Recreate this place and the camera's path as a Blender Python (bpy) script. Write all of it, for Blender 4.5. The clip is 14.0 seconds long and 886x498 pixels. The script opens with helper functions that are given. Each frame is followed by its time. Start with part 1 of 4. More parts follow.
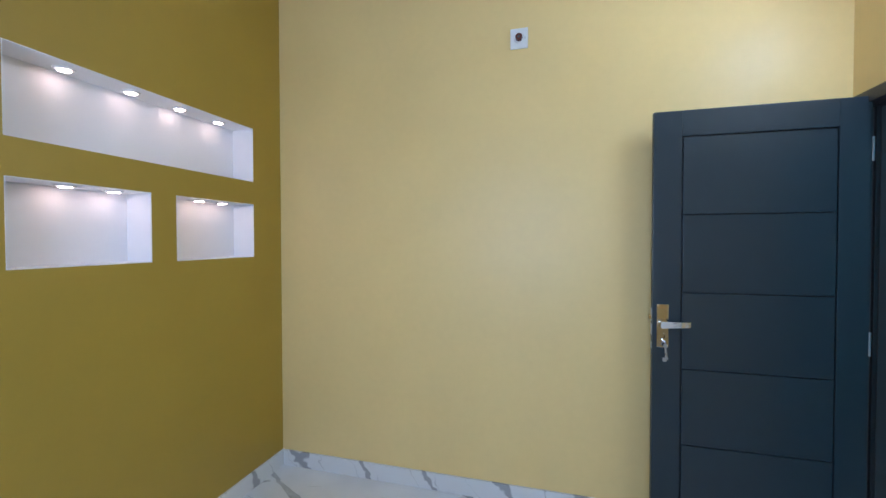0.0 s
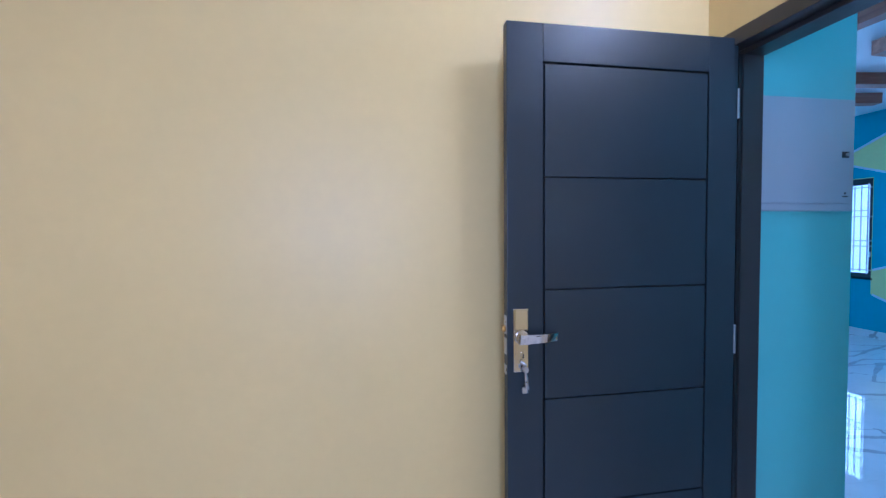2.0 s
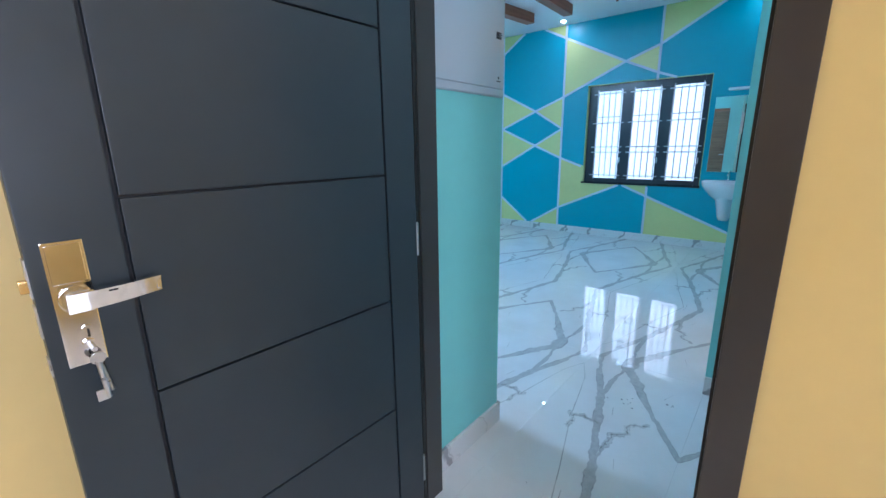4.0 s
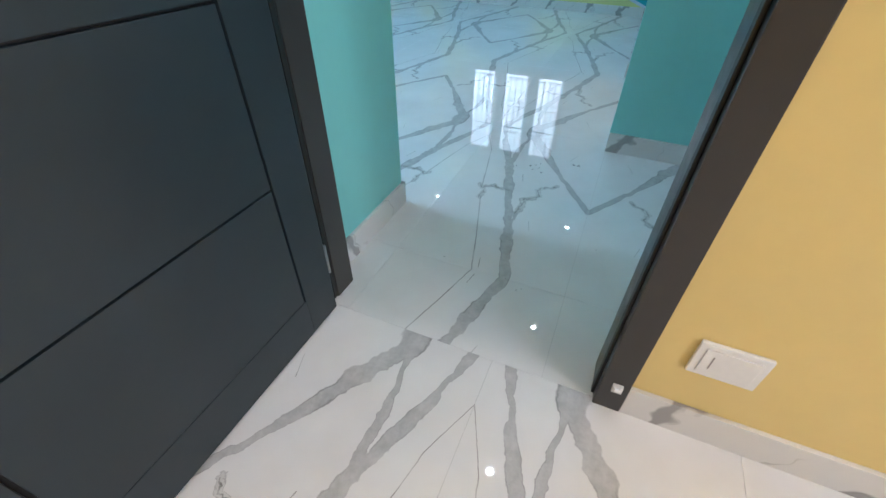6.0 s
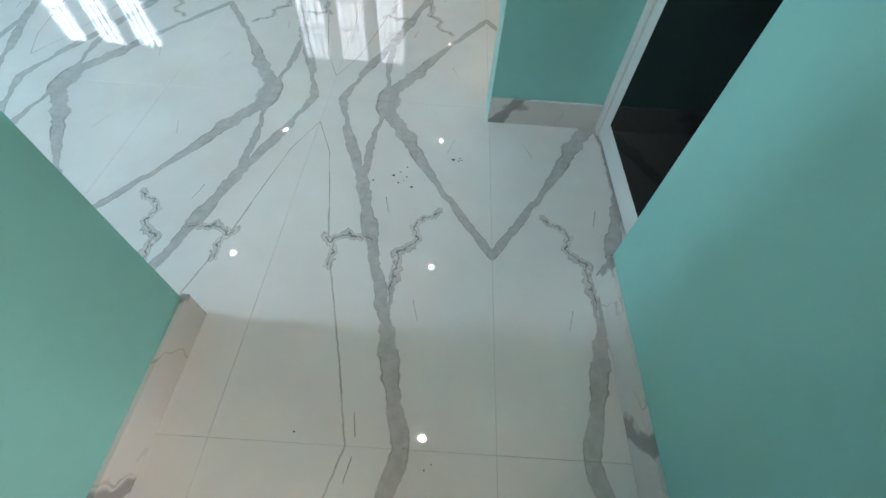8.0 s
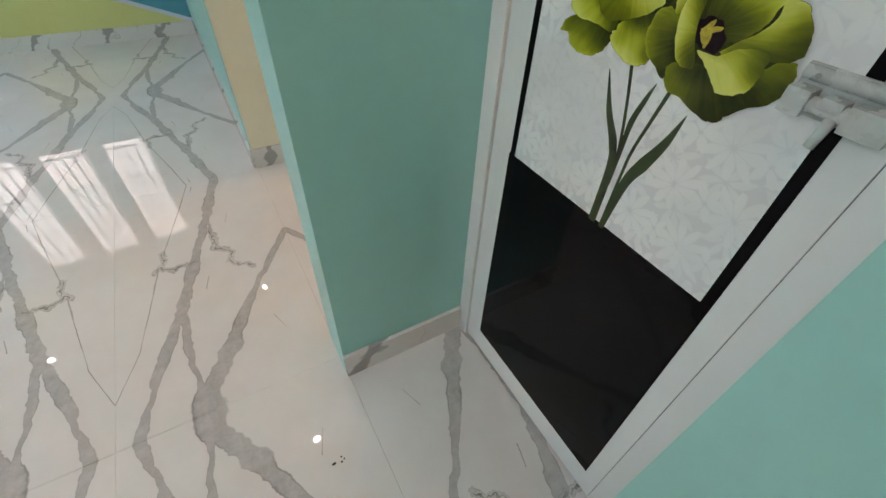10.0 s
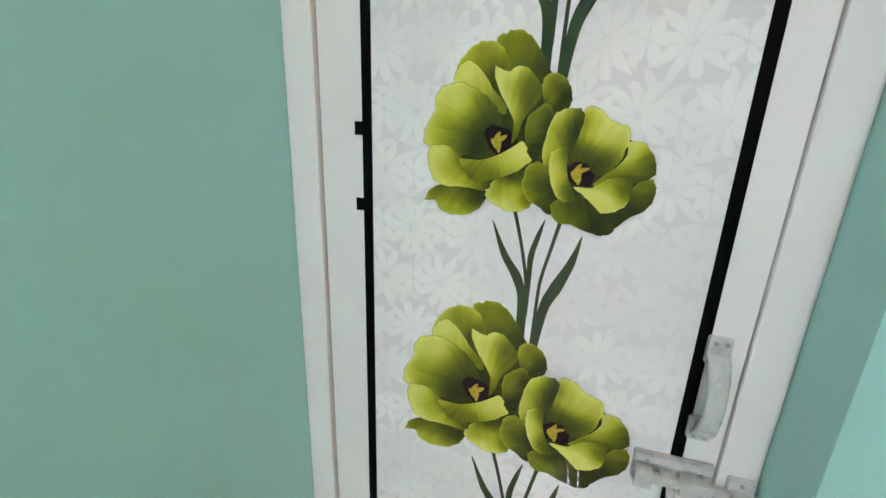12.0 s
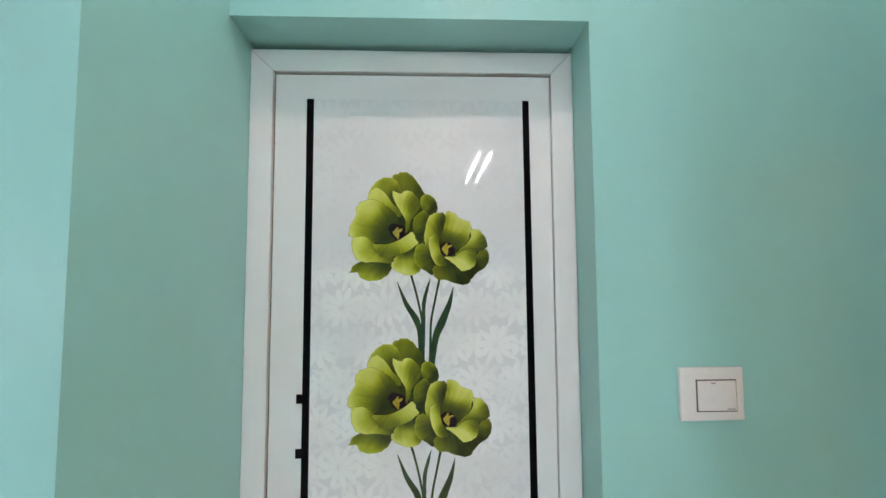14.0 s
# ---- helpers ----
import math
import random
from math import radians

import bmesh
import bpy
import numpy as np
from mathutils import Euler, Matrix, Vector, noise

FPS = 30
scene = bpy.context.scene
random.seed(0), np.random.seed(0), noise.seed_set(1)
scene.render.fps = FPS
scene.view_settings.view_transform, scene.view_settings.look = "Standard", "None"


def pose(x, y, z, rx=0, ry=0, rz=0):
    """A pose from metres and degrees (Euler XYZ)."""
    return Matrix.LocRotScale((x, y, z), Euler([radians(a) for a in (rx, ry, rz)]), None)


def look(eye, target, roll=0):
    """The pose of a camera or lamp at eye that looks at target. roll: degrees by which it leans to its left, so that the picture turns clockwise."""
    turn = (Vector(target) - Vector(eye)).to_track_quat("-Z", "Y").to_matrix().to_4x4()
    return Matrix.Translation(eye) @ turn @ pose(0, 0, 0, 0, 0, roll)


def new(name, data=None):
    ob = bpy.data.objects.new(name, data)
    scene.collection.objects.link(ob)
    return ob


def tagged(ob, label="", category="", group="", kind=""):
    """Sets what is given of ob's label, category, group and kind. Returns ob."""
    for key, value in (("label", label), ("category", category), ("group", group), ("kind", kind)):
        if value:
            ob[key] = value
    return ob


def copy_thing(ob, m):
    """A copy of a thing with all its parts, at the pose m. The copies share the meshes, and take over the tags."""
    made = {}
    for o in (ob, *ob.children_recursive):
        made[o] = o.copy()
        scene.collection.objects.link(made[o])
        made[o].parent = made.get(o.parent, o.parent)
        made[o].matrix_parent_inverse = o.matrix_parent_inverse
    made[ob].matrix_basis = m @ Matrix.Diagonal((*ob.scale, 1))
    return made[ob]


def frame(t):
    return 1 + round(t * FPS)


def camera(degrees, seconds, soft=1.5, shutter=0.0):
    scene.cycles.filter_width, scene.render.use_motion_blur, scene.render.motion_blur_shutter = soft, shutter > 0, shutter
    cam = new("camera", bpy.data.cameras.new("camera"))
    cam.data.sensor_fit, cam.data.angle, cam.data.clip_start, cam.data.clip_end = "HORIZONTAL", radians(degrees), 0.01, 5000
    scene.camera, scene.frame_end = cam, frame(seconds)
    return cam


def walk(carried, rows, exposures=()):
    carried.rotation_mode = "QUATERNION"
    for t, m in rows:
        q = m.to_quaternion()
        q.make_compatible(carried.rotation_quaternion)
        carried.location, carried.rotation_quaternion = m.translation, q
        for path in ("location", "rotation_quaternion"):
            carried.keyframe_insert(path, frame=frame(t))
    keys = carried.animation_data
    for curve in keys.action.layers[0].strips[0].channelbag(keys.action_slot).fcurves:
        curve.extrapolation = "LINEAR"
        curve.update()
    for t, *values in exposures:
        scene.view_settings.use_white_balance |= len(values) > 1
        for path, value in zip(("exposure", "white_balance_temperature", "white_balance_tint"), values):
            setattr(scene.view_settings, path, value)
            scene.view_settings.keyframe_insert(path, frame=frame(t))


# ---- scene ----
cam = camera(94.1, 14.0)
PATH = [
    (0, (-1.26, -2.289, 1.46), (-1.805, -0.365, 1.419), -0.1),
    (0.5, (-1.282, -2.122, 1.44), (-1.732, -0.174, 1.396), -0.2),
    (1, (-1.287, -1.902, 1.44), (-1.564, 0.078, 1.379), -0.3),
    (1.5, (-1.296, -1.638, 1.414), (-1.305, 0.361, 1.355), -0.3),
    (2, (-1.248, -1.393, 1.398), (-0.923, 0.579, 1.326), -0.5),
    (2.5, (-1.132, -1.175, 1.403), (-0.448, 0.7, 1.28), -0.8),
    (3, (-1.037, -1.077, 1.379), (-0.013, 0.631, 1.195), -1.0),
    (3.5, (-0.951, -1.038, 1.333), (0.356, 0.447, 1.038), -1.3),
    (4, (-0.89, -0.98, 1.288), (0.6, 0.266, 0.809), -0.8),
    (4.2, (-0.866, -0.952, 1.261), (0.665, 0.205, 0.697), -0.8),
    (6.3, (-0.587, -0.74, 0.966), (0.741, -0.227, -0.438), 1.1),
    (6.5, (-0.488, -0.709, 0.96), (0.784, -0.249, -0.513), 1.2),
    (7, (-0.305, -0.664, 0.939), (0.931, -0.326, -0.596), 1.5),
    (7.2, (-0.213, -0.631, 0.944), (1.0, -0.37, -0.624), 2.5),
    (9.3, (0.647, -0.651, 1.066), (1.854, -1.115, -0.46), 2.9),
    (9.5, (0.69, -0.652, 1.095), (1.899, -1.202, -0.399), 3.0),
    (10, (0.784, -0.679, 1.171), (2.015, -1.441, -0.208), 3.0),
    (10.5, (0.85, -0.7, 1.242), (2.06, -1.723, 0.022), 3.4),
    (11, (0.933, -0.713, 1.315), (2.023, -2.036, 0.284), 3.4),
    (11.5, (1.03, -0.701, 1.389), (1.875, -2.319, 0.571), 2.8),
    (12, (1.093, -0.667, 1.456), (1.629, -2.507, 0.884), 2.1),
    (12.5, (1.117, -0.626, 1.526), (1.331, -2.589, 1.21), 1.4),
    (13, (1.109, -0.567, 1.586), (1.184, -2.564, 1.51), 0.2),
    (13.5, (1.115, -0.464, 1.651), (1.084, -2.462, 1.713), -0.1),
    (14, (1.117, -0.358, 1.688), (1.048, -2.352, 1.819), -0.3),
]
EXPOSURES = [
    (0.0, 0.17, 4550, 10), (1.0, 0.2, 4550, 12), (1.5, 0.42, 4420, 18), (2.0, 0.38, 4330, 28), (2.5, 0.3, 4350, 29), (3.0, 0.34, 4600, 29), (3.5, 0.58, 5080, 26), (4.2, 1.03, 5650, 20),
    (6.5, 0.98, 6050, 16), (7.0, 1.16, 6150, 16), (9.5, 0.90, 9500, 38), (10.5, 1.18, 9600, 40), (12.0, 1.56, 9500, 43), (13.0, 1.34, 9300, 43), (14.0, 1.37, 9200, 43),
]
walk(cam, [(t, look(eye, target, roll)) for t, eye, target, roll in PATH], EXPOSURES)

# ---------------------------------------------------------------- world and large lights
world = bpy.data.worlds.new("world")
scene.world = world
world.use_nodes = True
wn = world.node_tree.nodes
sky = wn.new("ShaderNodeTexSky")
sky.sky_type = "NISHITA"
sky.sun_disc = False
sky.sun_elevation, sky.sun_rotation = radians(48), radians(120)
world.node_tree.links.new(sky.outputs[0], wn["Background"].inputs[0])
wn["Background"].inputs[1].default_value = 0.1


def area(name, m, sx, sy, watts, colour):
    d = bpy.data.lights.new(name, "AREA")
    d.shape, d.size, d.size_y, d.energy, d.color = "RECTANGLE", sx, sy, watts, colour
    ob = new(name, d)
    ob.matrix_world = m
    return ob


# daylight behind the frosted panes of the living room
area("daylight_living", look((5.42, 0.62, 1.42), (4.4, 0.62, 1.42)), 1.9, 1.7, 16, (0.82, 0.91, 1.0))
area("daylight_living", look((5.42, 3.72, 1.42), (4.4, 3.72, 1.42)), 1.9, 1.7, 50, (0.66, 0.85, 1.0))
# fill light for the bedroom, in an added, unseen window behind the walker
area("fill_bedroom", look((-1.65, -3.86, 1.6), (-1.65, -2.0, 1.45)), 1.3, 1.3, 46, (0.90, 0.95, 1.0))

LED_COOL, LED_PASSAGE, LED_WARM = 150.0, 300.0, 160.0

# ---------------------------------------------------------------- node helpers and materials


class Net:
    """A small wrapper to write node materials in one line a node."""

    def __init__(self, name):
        self.mat = bpy.data.materials.new(name)
        self.mat.use_nodes = True
        self.t = self.mat.node_tree
        self.b = self.t.nodes["Principled BSDF"]

    def node(self, kind, ins=(), **props):
        n = self.t.nodes.new(kind)
        for k, v in props.items():
            setattr(n, k, v)
        for i, v in (ins.items() if isinstance(ins, dict) else enumerate(ins)):
            if v is None:
                continue
            if isinstance(v, bpy.types.NodeSocket):
                self.t.links.new(v, n.inputs[i])
            else:
                n.inputs[i].default_value = v
        return n

    def math(self, op, a, b=None, c=None, clamp=False):
        return self.node("ShaderNodeMath", (a, b, c), operation=op, use_clamp=clamp).outputs[0]

    def vec(self, op, a, b=None, out=0):
        return self.node("ShaderNodeVectorMath", (a, b), operation=op).outputs[out]

    def mix(self, f, a, b):
        n = self.t.nodes.new("ShaderNodeMix")
        n.data_type = "RGBA"
        for i, v in ((0, f), (6, a), (7, b)):
            if isinstance(v, bpy.types.NodeSocket):
                self.t.links.new(v, n.inputs[i])
            else:
                n.inputs[i].default_value = v
        return n.outputs[2]

    def noise(self, vec, scale, detail=3.0, rough=0.55, colour=False):
        n = self.node("ShaderNodeTexNoise", {"Vector": vec, "Scale": scale, "Detail": detail, "Roughness": rough})
        return n.outputs["Color" if colour else "Fac"]

    def remap(self, v, a, b, c, d):
        return self.node("ShaderNodeMapRange", {0: v, 1: a, 2: b, 3: c, 4: d}).outputs[0]

    def smooth(self, v, a, b, c, d):
        return self.node("ShaderNodeMapRange", {0: v, 1: a, 2: b, 3: c, 4: d}, interpolation_type="SMOOTHSTEP").outputs[0]

    def put(self, **k):
        for key, v in k.items():
            s = self.b.inputs[key.replace("_", " ")]
            if isinstance(v, bpy.types.NodeSocket):
                self.t.links.new(v, s)
            else:
                s.default_value = v
        return self

    def bump(self, height, strength, distance):
        n = self.node("ShaderNodeBump", {"Height": height, "Strength": strength, "Distance": distance})
        self.t.links.new(n.outputs[0], self.b.inputs["Normal"])
        return self

    def where(self):
        return self.node("ShaderNodeNewGeometry").outputs["Position"]


def rgb(r, g, b):
    return (r, g, b, 1)


def paint(name, colour, rough=0.42, vary=0.06, relief=0.12, spec=0.5):
    """Rolled wall paint: faint cloudy unevenness, roller stipple and a satin gloss."""
    n = Net(name)
    p = n.where()
    cloud = n.noise(p, 1.7, 4)
    fine = n.noise(p, 260.0, 2)
    mid = n.noise(p, 23.0, 3)
    f = n.math("ADD", n.math("MULTIPLY", cloud, 0.7), n.math("MULTIPLY", mid, 0.3))
    dark = rgb(*(c * (1 - vary) for c in colour))
    light = rgb(*(min(1, c * (1 + vary)) for c in colour))
    n.put(Base_Color=n.mix(n.remap(f, 0.3, 0.7, 0, 1), dark, light), Roughness=n.remap(mid, 0.3, 0.7, rough - 0.05, rough + 0.05),
          Specular_IOR_Level=spec)
    n.bump(n.math("ADD", n.math("MULTIPLY", fine, 0.5), mid), relief, 0.0012)
    return n.mat


def plain(name, colour, rough=0.4, metal=0.0, vary=0.05, scale=60.0, spec=0.5, coat=0.0):
    n = Net(name)
    tc = n.node("ShaderNodeTexCoord").outputs["Object"]
    f = n.noise(tc, scale, 4)
    d = rgb(*(c * (1 - vary) for c in colour))
    l = rgb(*(min(1, c * (1 + vary)) for c in colour))
    n.put(Base_Color=n.mix(n.remap(f, 0.3, 0.7, 0, 1), d, l), Metallic=metal, Specular_IOR_Level=spec,
          Roughness=n.remap(f, 0.3, 0.7, rough * 0.85, rough * 1.15), Coat_Weight=coat, Coat_Roughness=0.05)
    n.bump(f, 0.05, 0.0006)
    return n.mat


def glow(name, colour, strength):
    n = Net(name)
    n.put(Base_Color=rgb(0.9, 0.9, 0.9), Emission_Color=rgb(*colour), Emission_Strength=strength, Roughness=0.4)
    return n.mat


# veins of one slab, in metres along and across it: (u0, v0, u1, v1, half width)
VEINS_BROAD = [
    (1.225, 0.052, 1.053, 0.103, 0.012), (1.053, 0.103, 0.800, 0.192, 0.015), (0.800, 0.192, 0.553, 0.265, 0.020),
    (0.553, 0.265, 0.286, 0.343, 0.014), (0.286, 0.343, -0.01, 0.410, 0.018),
    (1.225, 0.236, 1.165, 0.228, 0.034), (1.165, 0.228, 1.006, 0.327, 0.025), (1.006, 0.327, 0.833, 0.417, 0.018),
    (0.833, 0.417, 0.752, 0.471, 0.013), (0.752, 0.471, 0.640, 0.540, 0.011), (0.640, 0.540, 0.515, 0.622, 0.011),
    (1.165, 0.222, 0.951, 0.201, 0.011), (0.951, 0.201, 0.790, 0.200, 0.012), (0.210, 0.340, 0.390, 0.345, 0.007),
]
VEINS_FINE = [
    (1.089, -0.01, 0.909, 0.068, 0.0013), (0.909, 0.068, 0.661, 0.120, 0.0017), (0.661, 0.120, 0.540, 0.142, 0.003),
    (0.0, 0.291, 0.185, 0.243, 0.0024), (0.185, 0.243, 0.458, 0.163, 0.0026),
    (0.95, 0.47, 1.02, 0.495, 0.0012), (0.02, 0.31, 0.07, 0.30, 0.0015), (0.66, 0.30, 0.72, 0.285, 0.0016), (0.30, 0.42, 0.36, 0.405, 0.0014),
]
VEINS_RAGGED = [
    (0.555, 0.132, 0.528, 0.148, 0.0065), (0.528, 0.148, 0.575, 0.200, 0.006), (0.575, 0.200, 0.553, 0.265, 0.006), (0.458, 0.163, 0.555, 0.154, 0.005),
    (0.390, 0.345, 0.507, 0.352, 0.005), (0.507, 0.352, 0.560, 0.400, 0.006), (0.560, 0.400, 0.610, 0.385, 0.0065), (0.610, 0.385, 0.678, 0.455, 0.005),
]
SLAB_U, SLAB_V = 1.215, 0.617


def marble(name, u0, v0, rough=0.006):
    """Polished vitrified slabs, laid book-matched: the veins are mirrored at every joint. u0, v0: one crossing of joints."""
    n = Net(name)
    p = n.where()
    sep = n.node("ShaderNodeSeparateXYZ", (p,))
    u = n.math("PINGPONG", n.math("SUBTRACT", sep.outputs[0], u0), SLAB_U)
    v = n.math("PINGPONG", n.math("SUBTRACT", v0, sep.outputs[1]), SLAB_V)
    q = n.node("ShaderNodeCombineXYZ", (u, v, 0.0)).outputs[0]

    def wobble(vec, scale, amount, detail):
        c = n.vec("SUBTRACT", n.noise(vec, scale, detail, 0.6, True), (0.5, 0.5, 0.5))
        return n.vec("MULTIPLY", c, (amount, amount, 0.0))

    qb = n.vec("ADD", q, n.vec("ADD", wobble(q, 6.0, 0.012, 2), wobble(q, 17.0, 0.034, 7)))
    qf = n.vec("ADD", q, n.vec("ADD", wobble(q, 4.0, 0.006, 1), wobble(q, 60.0, 0.005, 3)))
    qk = n.vec("ADD", q, n.vec("ADD", wobble(q, 15.0, 0.075, 4), wobble(q, 60.0, 0.008, 3)))

    def nearest(vec, rows, swell=1.0):
        best = None
        for a, b, c, d, w in rows:
            pa = n.vec("SUBTRACT", vec, (a, b, 0.0))
            ba = (c - a, d - b, 0.0)
            h = n.math("DIVIDE", n.vec("DOT_PRODUCT", pa, ba, 1), ba[0] ** 2 + ba[1] ** 2, clamp=True)
            sc = n.node("ShaderNodeVectorMath", {0: ba, 3: h}, operation="SCALE").outputs[0]
            dist = n.math("DIVIDE", n.vec("LENGTH", n.vec("SUBTRACT", pa, sc), None, 1), w * swell)
            best = dist if best is None else n.math("MINIMUM", best, dist)
        return best

    broad, fine = nearest(qb, VEINS_BROAD, 1.2), nearest(qf, VEINS_FINE)
    broad = n.math("DIVIDE", broad, n.remap(n.noise(q, 7.0, 3, 0.6), 0.3, 0.7, 0.55, 1.35))
    mb = n.smooth(broad, 0.84, 1.02, 1, 0)
    edge = n.math("MULTIPLY", n.smooth(broad, 0.70, 0.95, 0, 1), mb)
    halo = n.smooth(broad, 1.0, 3.0, 0.08, 0)
    mf = n.smooth(fine, 0.5, 1.25, 1, 0)
    ragged = nearest(qk, VEINS_RAGGED, 1.25)
    mk = n.math("MAXIMUM", n.smooth(ragged, 0.15, 0.6, 0.85, 0), n.math("MULTIPLY", n.smooth(ragged, 1.15, 1.45, 0, 1), n.smooth(ragged, 1.5, 1.75, 0.45, 0)))
    film = n.smooth(ragged, 1.5, 2.0, 0.8, 0)
    patch = n.noise(q, 9.0, 4, 0.6)
    cloud = n.noise(q, 2.4, 4, 0.6)
    base = n.mix(n.remap(cloud, 0.35, 0.65, 0, 1), rgb(0.71, 0.70, 0.69), rgb(0.78, 0.775, 0.77))
    col = n.mix(halo, base, rgb(0.48, 0.48, 0.49))
    col = n.mix(n.math("MULTIPLY", mb, n.remap(patch, 0.3, 0.7, 0.82, 0.98)), col, n.mix(n.remap(n.noise(q, 30.0, 4, 0.65), 0.3, 0.7, 0, 1), rgb(0.37, 0.367, 0.37), rgb(0.52, 0.515, 0.515)))
    col = n.mix(n.math("MULTIPLY", edge, n.remap(patch, 0.40, 0.60, 0.0, 0.8)), col, rgb(0.17, 0.165, 0.16))
    col = n.mix(n.math("MULTIPLY", mf, n.remap(patch, 0.35, 0.6, 0.25, 0.75)), col, rgb(0.19, 0.18, 0.17))
    col = n.mix(n.math("MULTIPLY", film, n.remap(patch, 0.4, 0.6, 0.35, 1)), col, rgb(0.47, 0.465, 0.46))
    col = n.mix(n.math("MULTIPLY", mk, n.remap(n.noise(q, 40.0, 3), 0.35, 0.6, 0.35, 1)), col, rgb(0.13, 0.125, 0.12))
    dust = n.noise(p, 55.0, 5, 0.7)
    n.put(Base_Color=col, Roughness=n.remap(dust, 0.4, 0.75, rough, rough + 0.022), Specular_IOR_Level=0.55)
    n.bump(n.noise(p, 1.6, 2), 0.02, 0.008)
    return n.mat


def marble_strip(name):
    """The same stone cut into skirting, with slanting grey veins."""
    n = Net(name)
    p = n.where()
    w = n.vec("ADD", p, n.vec("MULTIPLY", n.vec("SUBTRACT", n.noise(p, 5.0, 3, 0.6, True), (0.5, 0.5, 0.5)), (0.25, 0.25, 0.12)))
    sep = n.node("ShaderNodeSeparateXYZ", (w,))
    s = n.math("ADD", n.math("ADD", sep.outputs[0], sep.outputs[1]), n.math("MULTIPLY", sep.outputs[2], 0.7))
    band = n.math("ABSOLUTE", n.math("SUBTRACT", n.math("FRACT", n.math("MULTIPLY", s, 2.3)), 0.5))
    m = n.smooth(band, 0.035, 0.075, 1, 0)
    m2 = n.smooth(n.math("ABSOLUTE", n.math("SUBTRACT", n.math("FRACT", n.math("MULTIPLY", s, 5.1)), 0.3)), 0.01, 0.03, 0.5, 0)
    col = n.mix(m, rgb(0.70, 0.69, 0.68), rgb(0.36, 0.35, 0.35))
    col = n.mix(n.math("MULTIPLY", m2, n.remap(n.noise(p, 7.0), 0.4, 0.6, 0, 1)), col, rgb(0.30, 0.29, 0.28))
    n.put(Base_Color=col, Roughness=0.08, Specular_IOR_Level=0.5)
    return n.mat


def wood(name, dark, light, rough=0.35, along=0):
    n = Net(name)
    tc = n.node("ShaderNodeTexCoord").outputs["Object"]
    sc = [26.0, 26.0, 26.0]
    sc[along] = 1.6
    g = n.noise(n.vec("MULTIPLY", tc, tuple(sc)), 1.0, 6, 0.65)
    big = n.noise(tc, 3.0, 3)
    f = n.math("ADD", n.math("MULTIPLY", g, 0.75), n.math("MULTIPLY", big, 0.25))
    n.put(Base_Color=n.mix(n.remap(f, 0.32, 0.68, 0, 1), rgb(*dark), rgb(*light)), Roughness=n.remap(g, 0.3, 0.7, rough - 0.06, rough + 0.1))
    n.bump(g, 0.15, 0.001)
    return n.mat


YELLOW = paint("yellow_paint", (0.77, 0.585, 0.235), 0.42, 0.04, spec=0.45)
OLIVE = paint("olive_paint", (0.37, 0.25, 0.021), 0.48, 0.05)
AQUA = paint("turquoise_paint", (0.235, 0.635, 0.61), 0.34, 0.04)
CREAM = paint("cream_paint", (0.80, 0.74, 0.58), 0.45, 0.04)
WHITE = paint("white_paint", (0.80, 0.79, 0.80), 0.5, 0.02)
BLUE = paint("blue_paint", (0.0, 0.325, 0.43), 0.4, 0.05)
LIME = paint("lime_paint", (0.62, 0.63, 0.25), 0.42, 0.05)
LILAC = paint("lilac_line_paint", (0.60, 0.64, 0.76), 0.45, 0.03)
GROUT = plain("grout", (0.56, 0.55, 0.54), 0.8)
FLOOR_LIV = marble("marble_slab_living", 0.335, -0.173)
FLOOR_BED = marble("marble_slab_bedroom", -1.21, -0.65)
SKIRT = marble_strip("marble_skirting")
DOOR_PAINT = paint("door_slate_paint", (0.021, 0.031, 0.038), 0.38, 0.10, 0.10, 0.42)
FRAME_PAINT = paint("frame_charcoal_paint", (0.040, 0.037, 0.036), 0.34, 0.12, 0.14)
GROOVE = plain("groove_black", (0.006, 0.006, 0.007), 0.6)
RUBBER = plain("black_rubber", (0.008, 0.008, 0.008), 0.5, vary=0.3)
CHROME = plain("polished_steel", (0.78, 0.77, 0.76), 0.10, 1.0, 0.03)
HINGE = plain("dull_hinge_steel", (0.36, 0.38, 0.40), 0.45, 1.0, 0.1)
STEEL = plain("brushed_steel", (0.55, 0.56, 0.58), 0.30, 1.0, 0.06)
BRASS = plain("brass", (0.72, 0.50, 0.20), 0.25, 1.0)
PLASTIC = plain("white_plastic", (0.80, 0.79, 0.79), 0.22, vary=0.02)
PLASTIC_GREY = plain("shadow_plastic", (0.30, 0.28, 0.28), 0.4)
SHADOW_GAP = plain("rocker_shadow_gap", (0.13, 0.10, 0.09), 0.5)
PVC = plain("white_pvc", (0.80, 0.785, 0.78), 0.20, vary=0.02, scale=8.0, spec=0.45)
PVC_GAP = plain("gap_brown", (0.30, 0.17, 0.11), 0.8)
FITTING = plain("milky_plastic", (0.50, 0.52, 0.51), 0.28, vary=0.08, scale=30.0)
BLACK_FILM = plain("black_film", (0.003, 0.003, 0.004), 0.07, vary=0.3, scale=5.0, spec=0.07)
BROWN_BUTTON = plain("brown_bakelite", (0.10, 0.025, 0.012), 0.25)
BOARD = plain("grey_white_enamel", (0.46, 0.51, 0.56), 0.34, vary=0.012, scale=5.0)
INK = plain("dark_ink", (0.03, 0.03, 0.035), 0.5)
BEAM = wood("beam_wood", (0.17, 0.058, 0.030), (0.42, 0.17, 0.095), 0.45, 0)
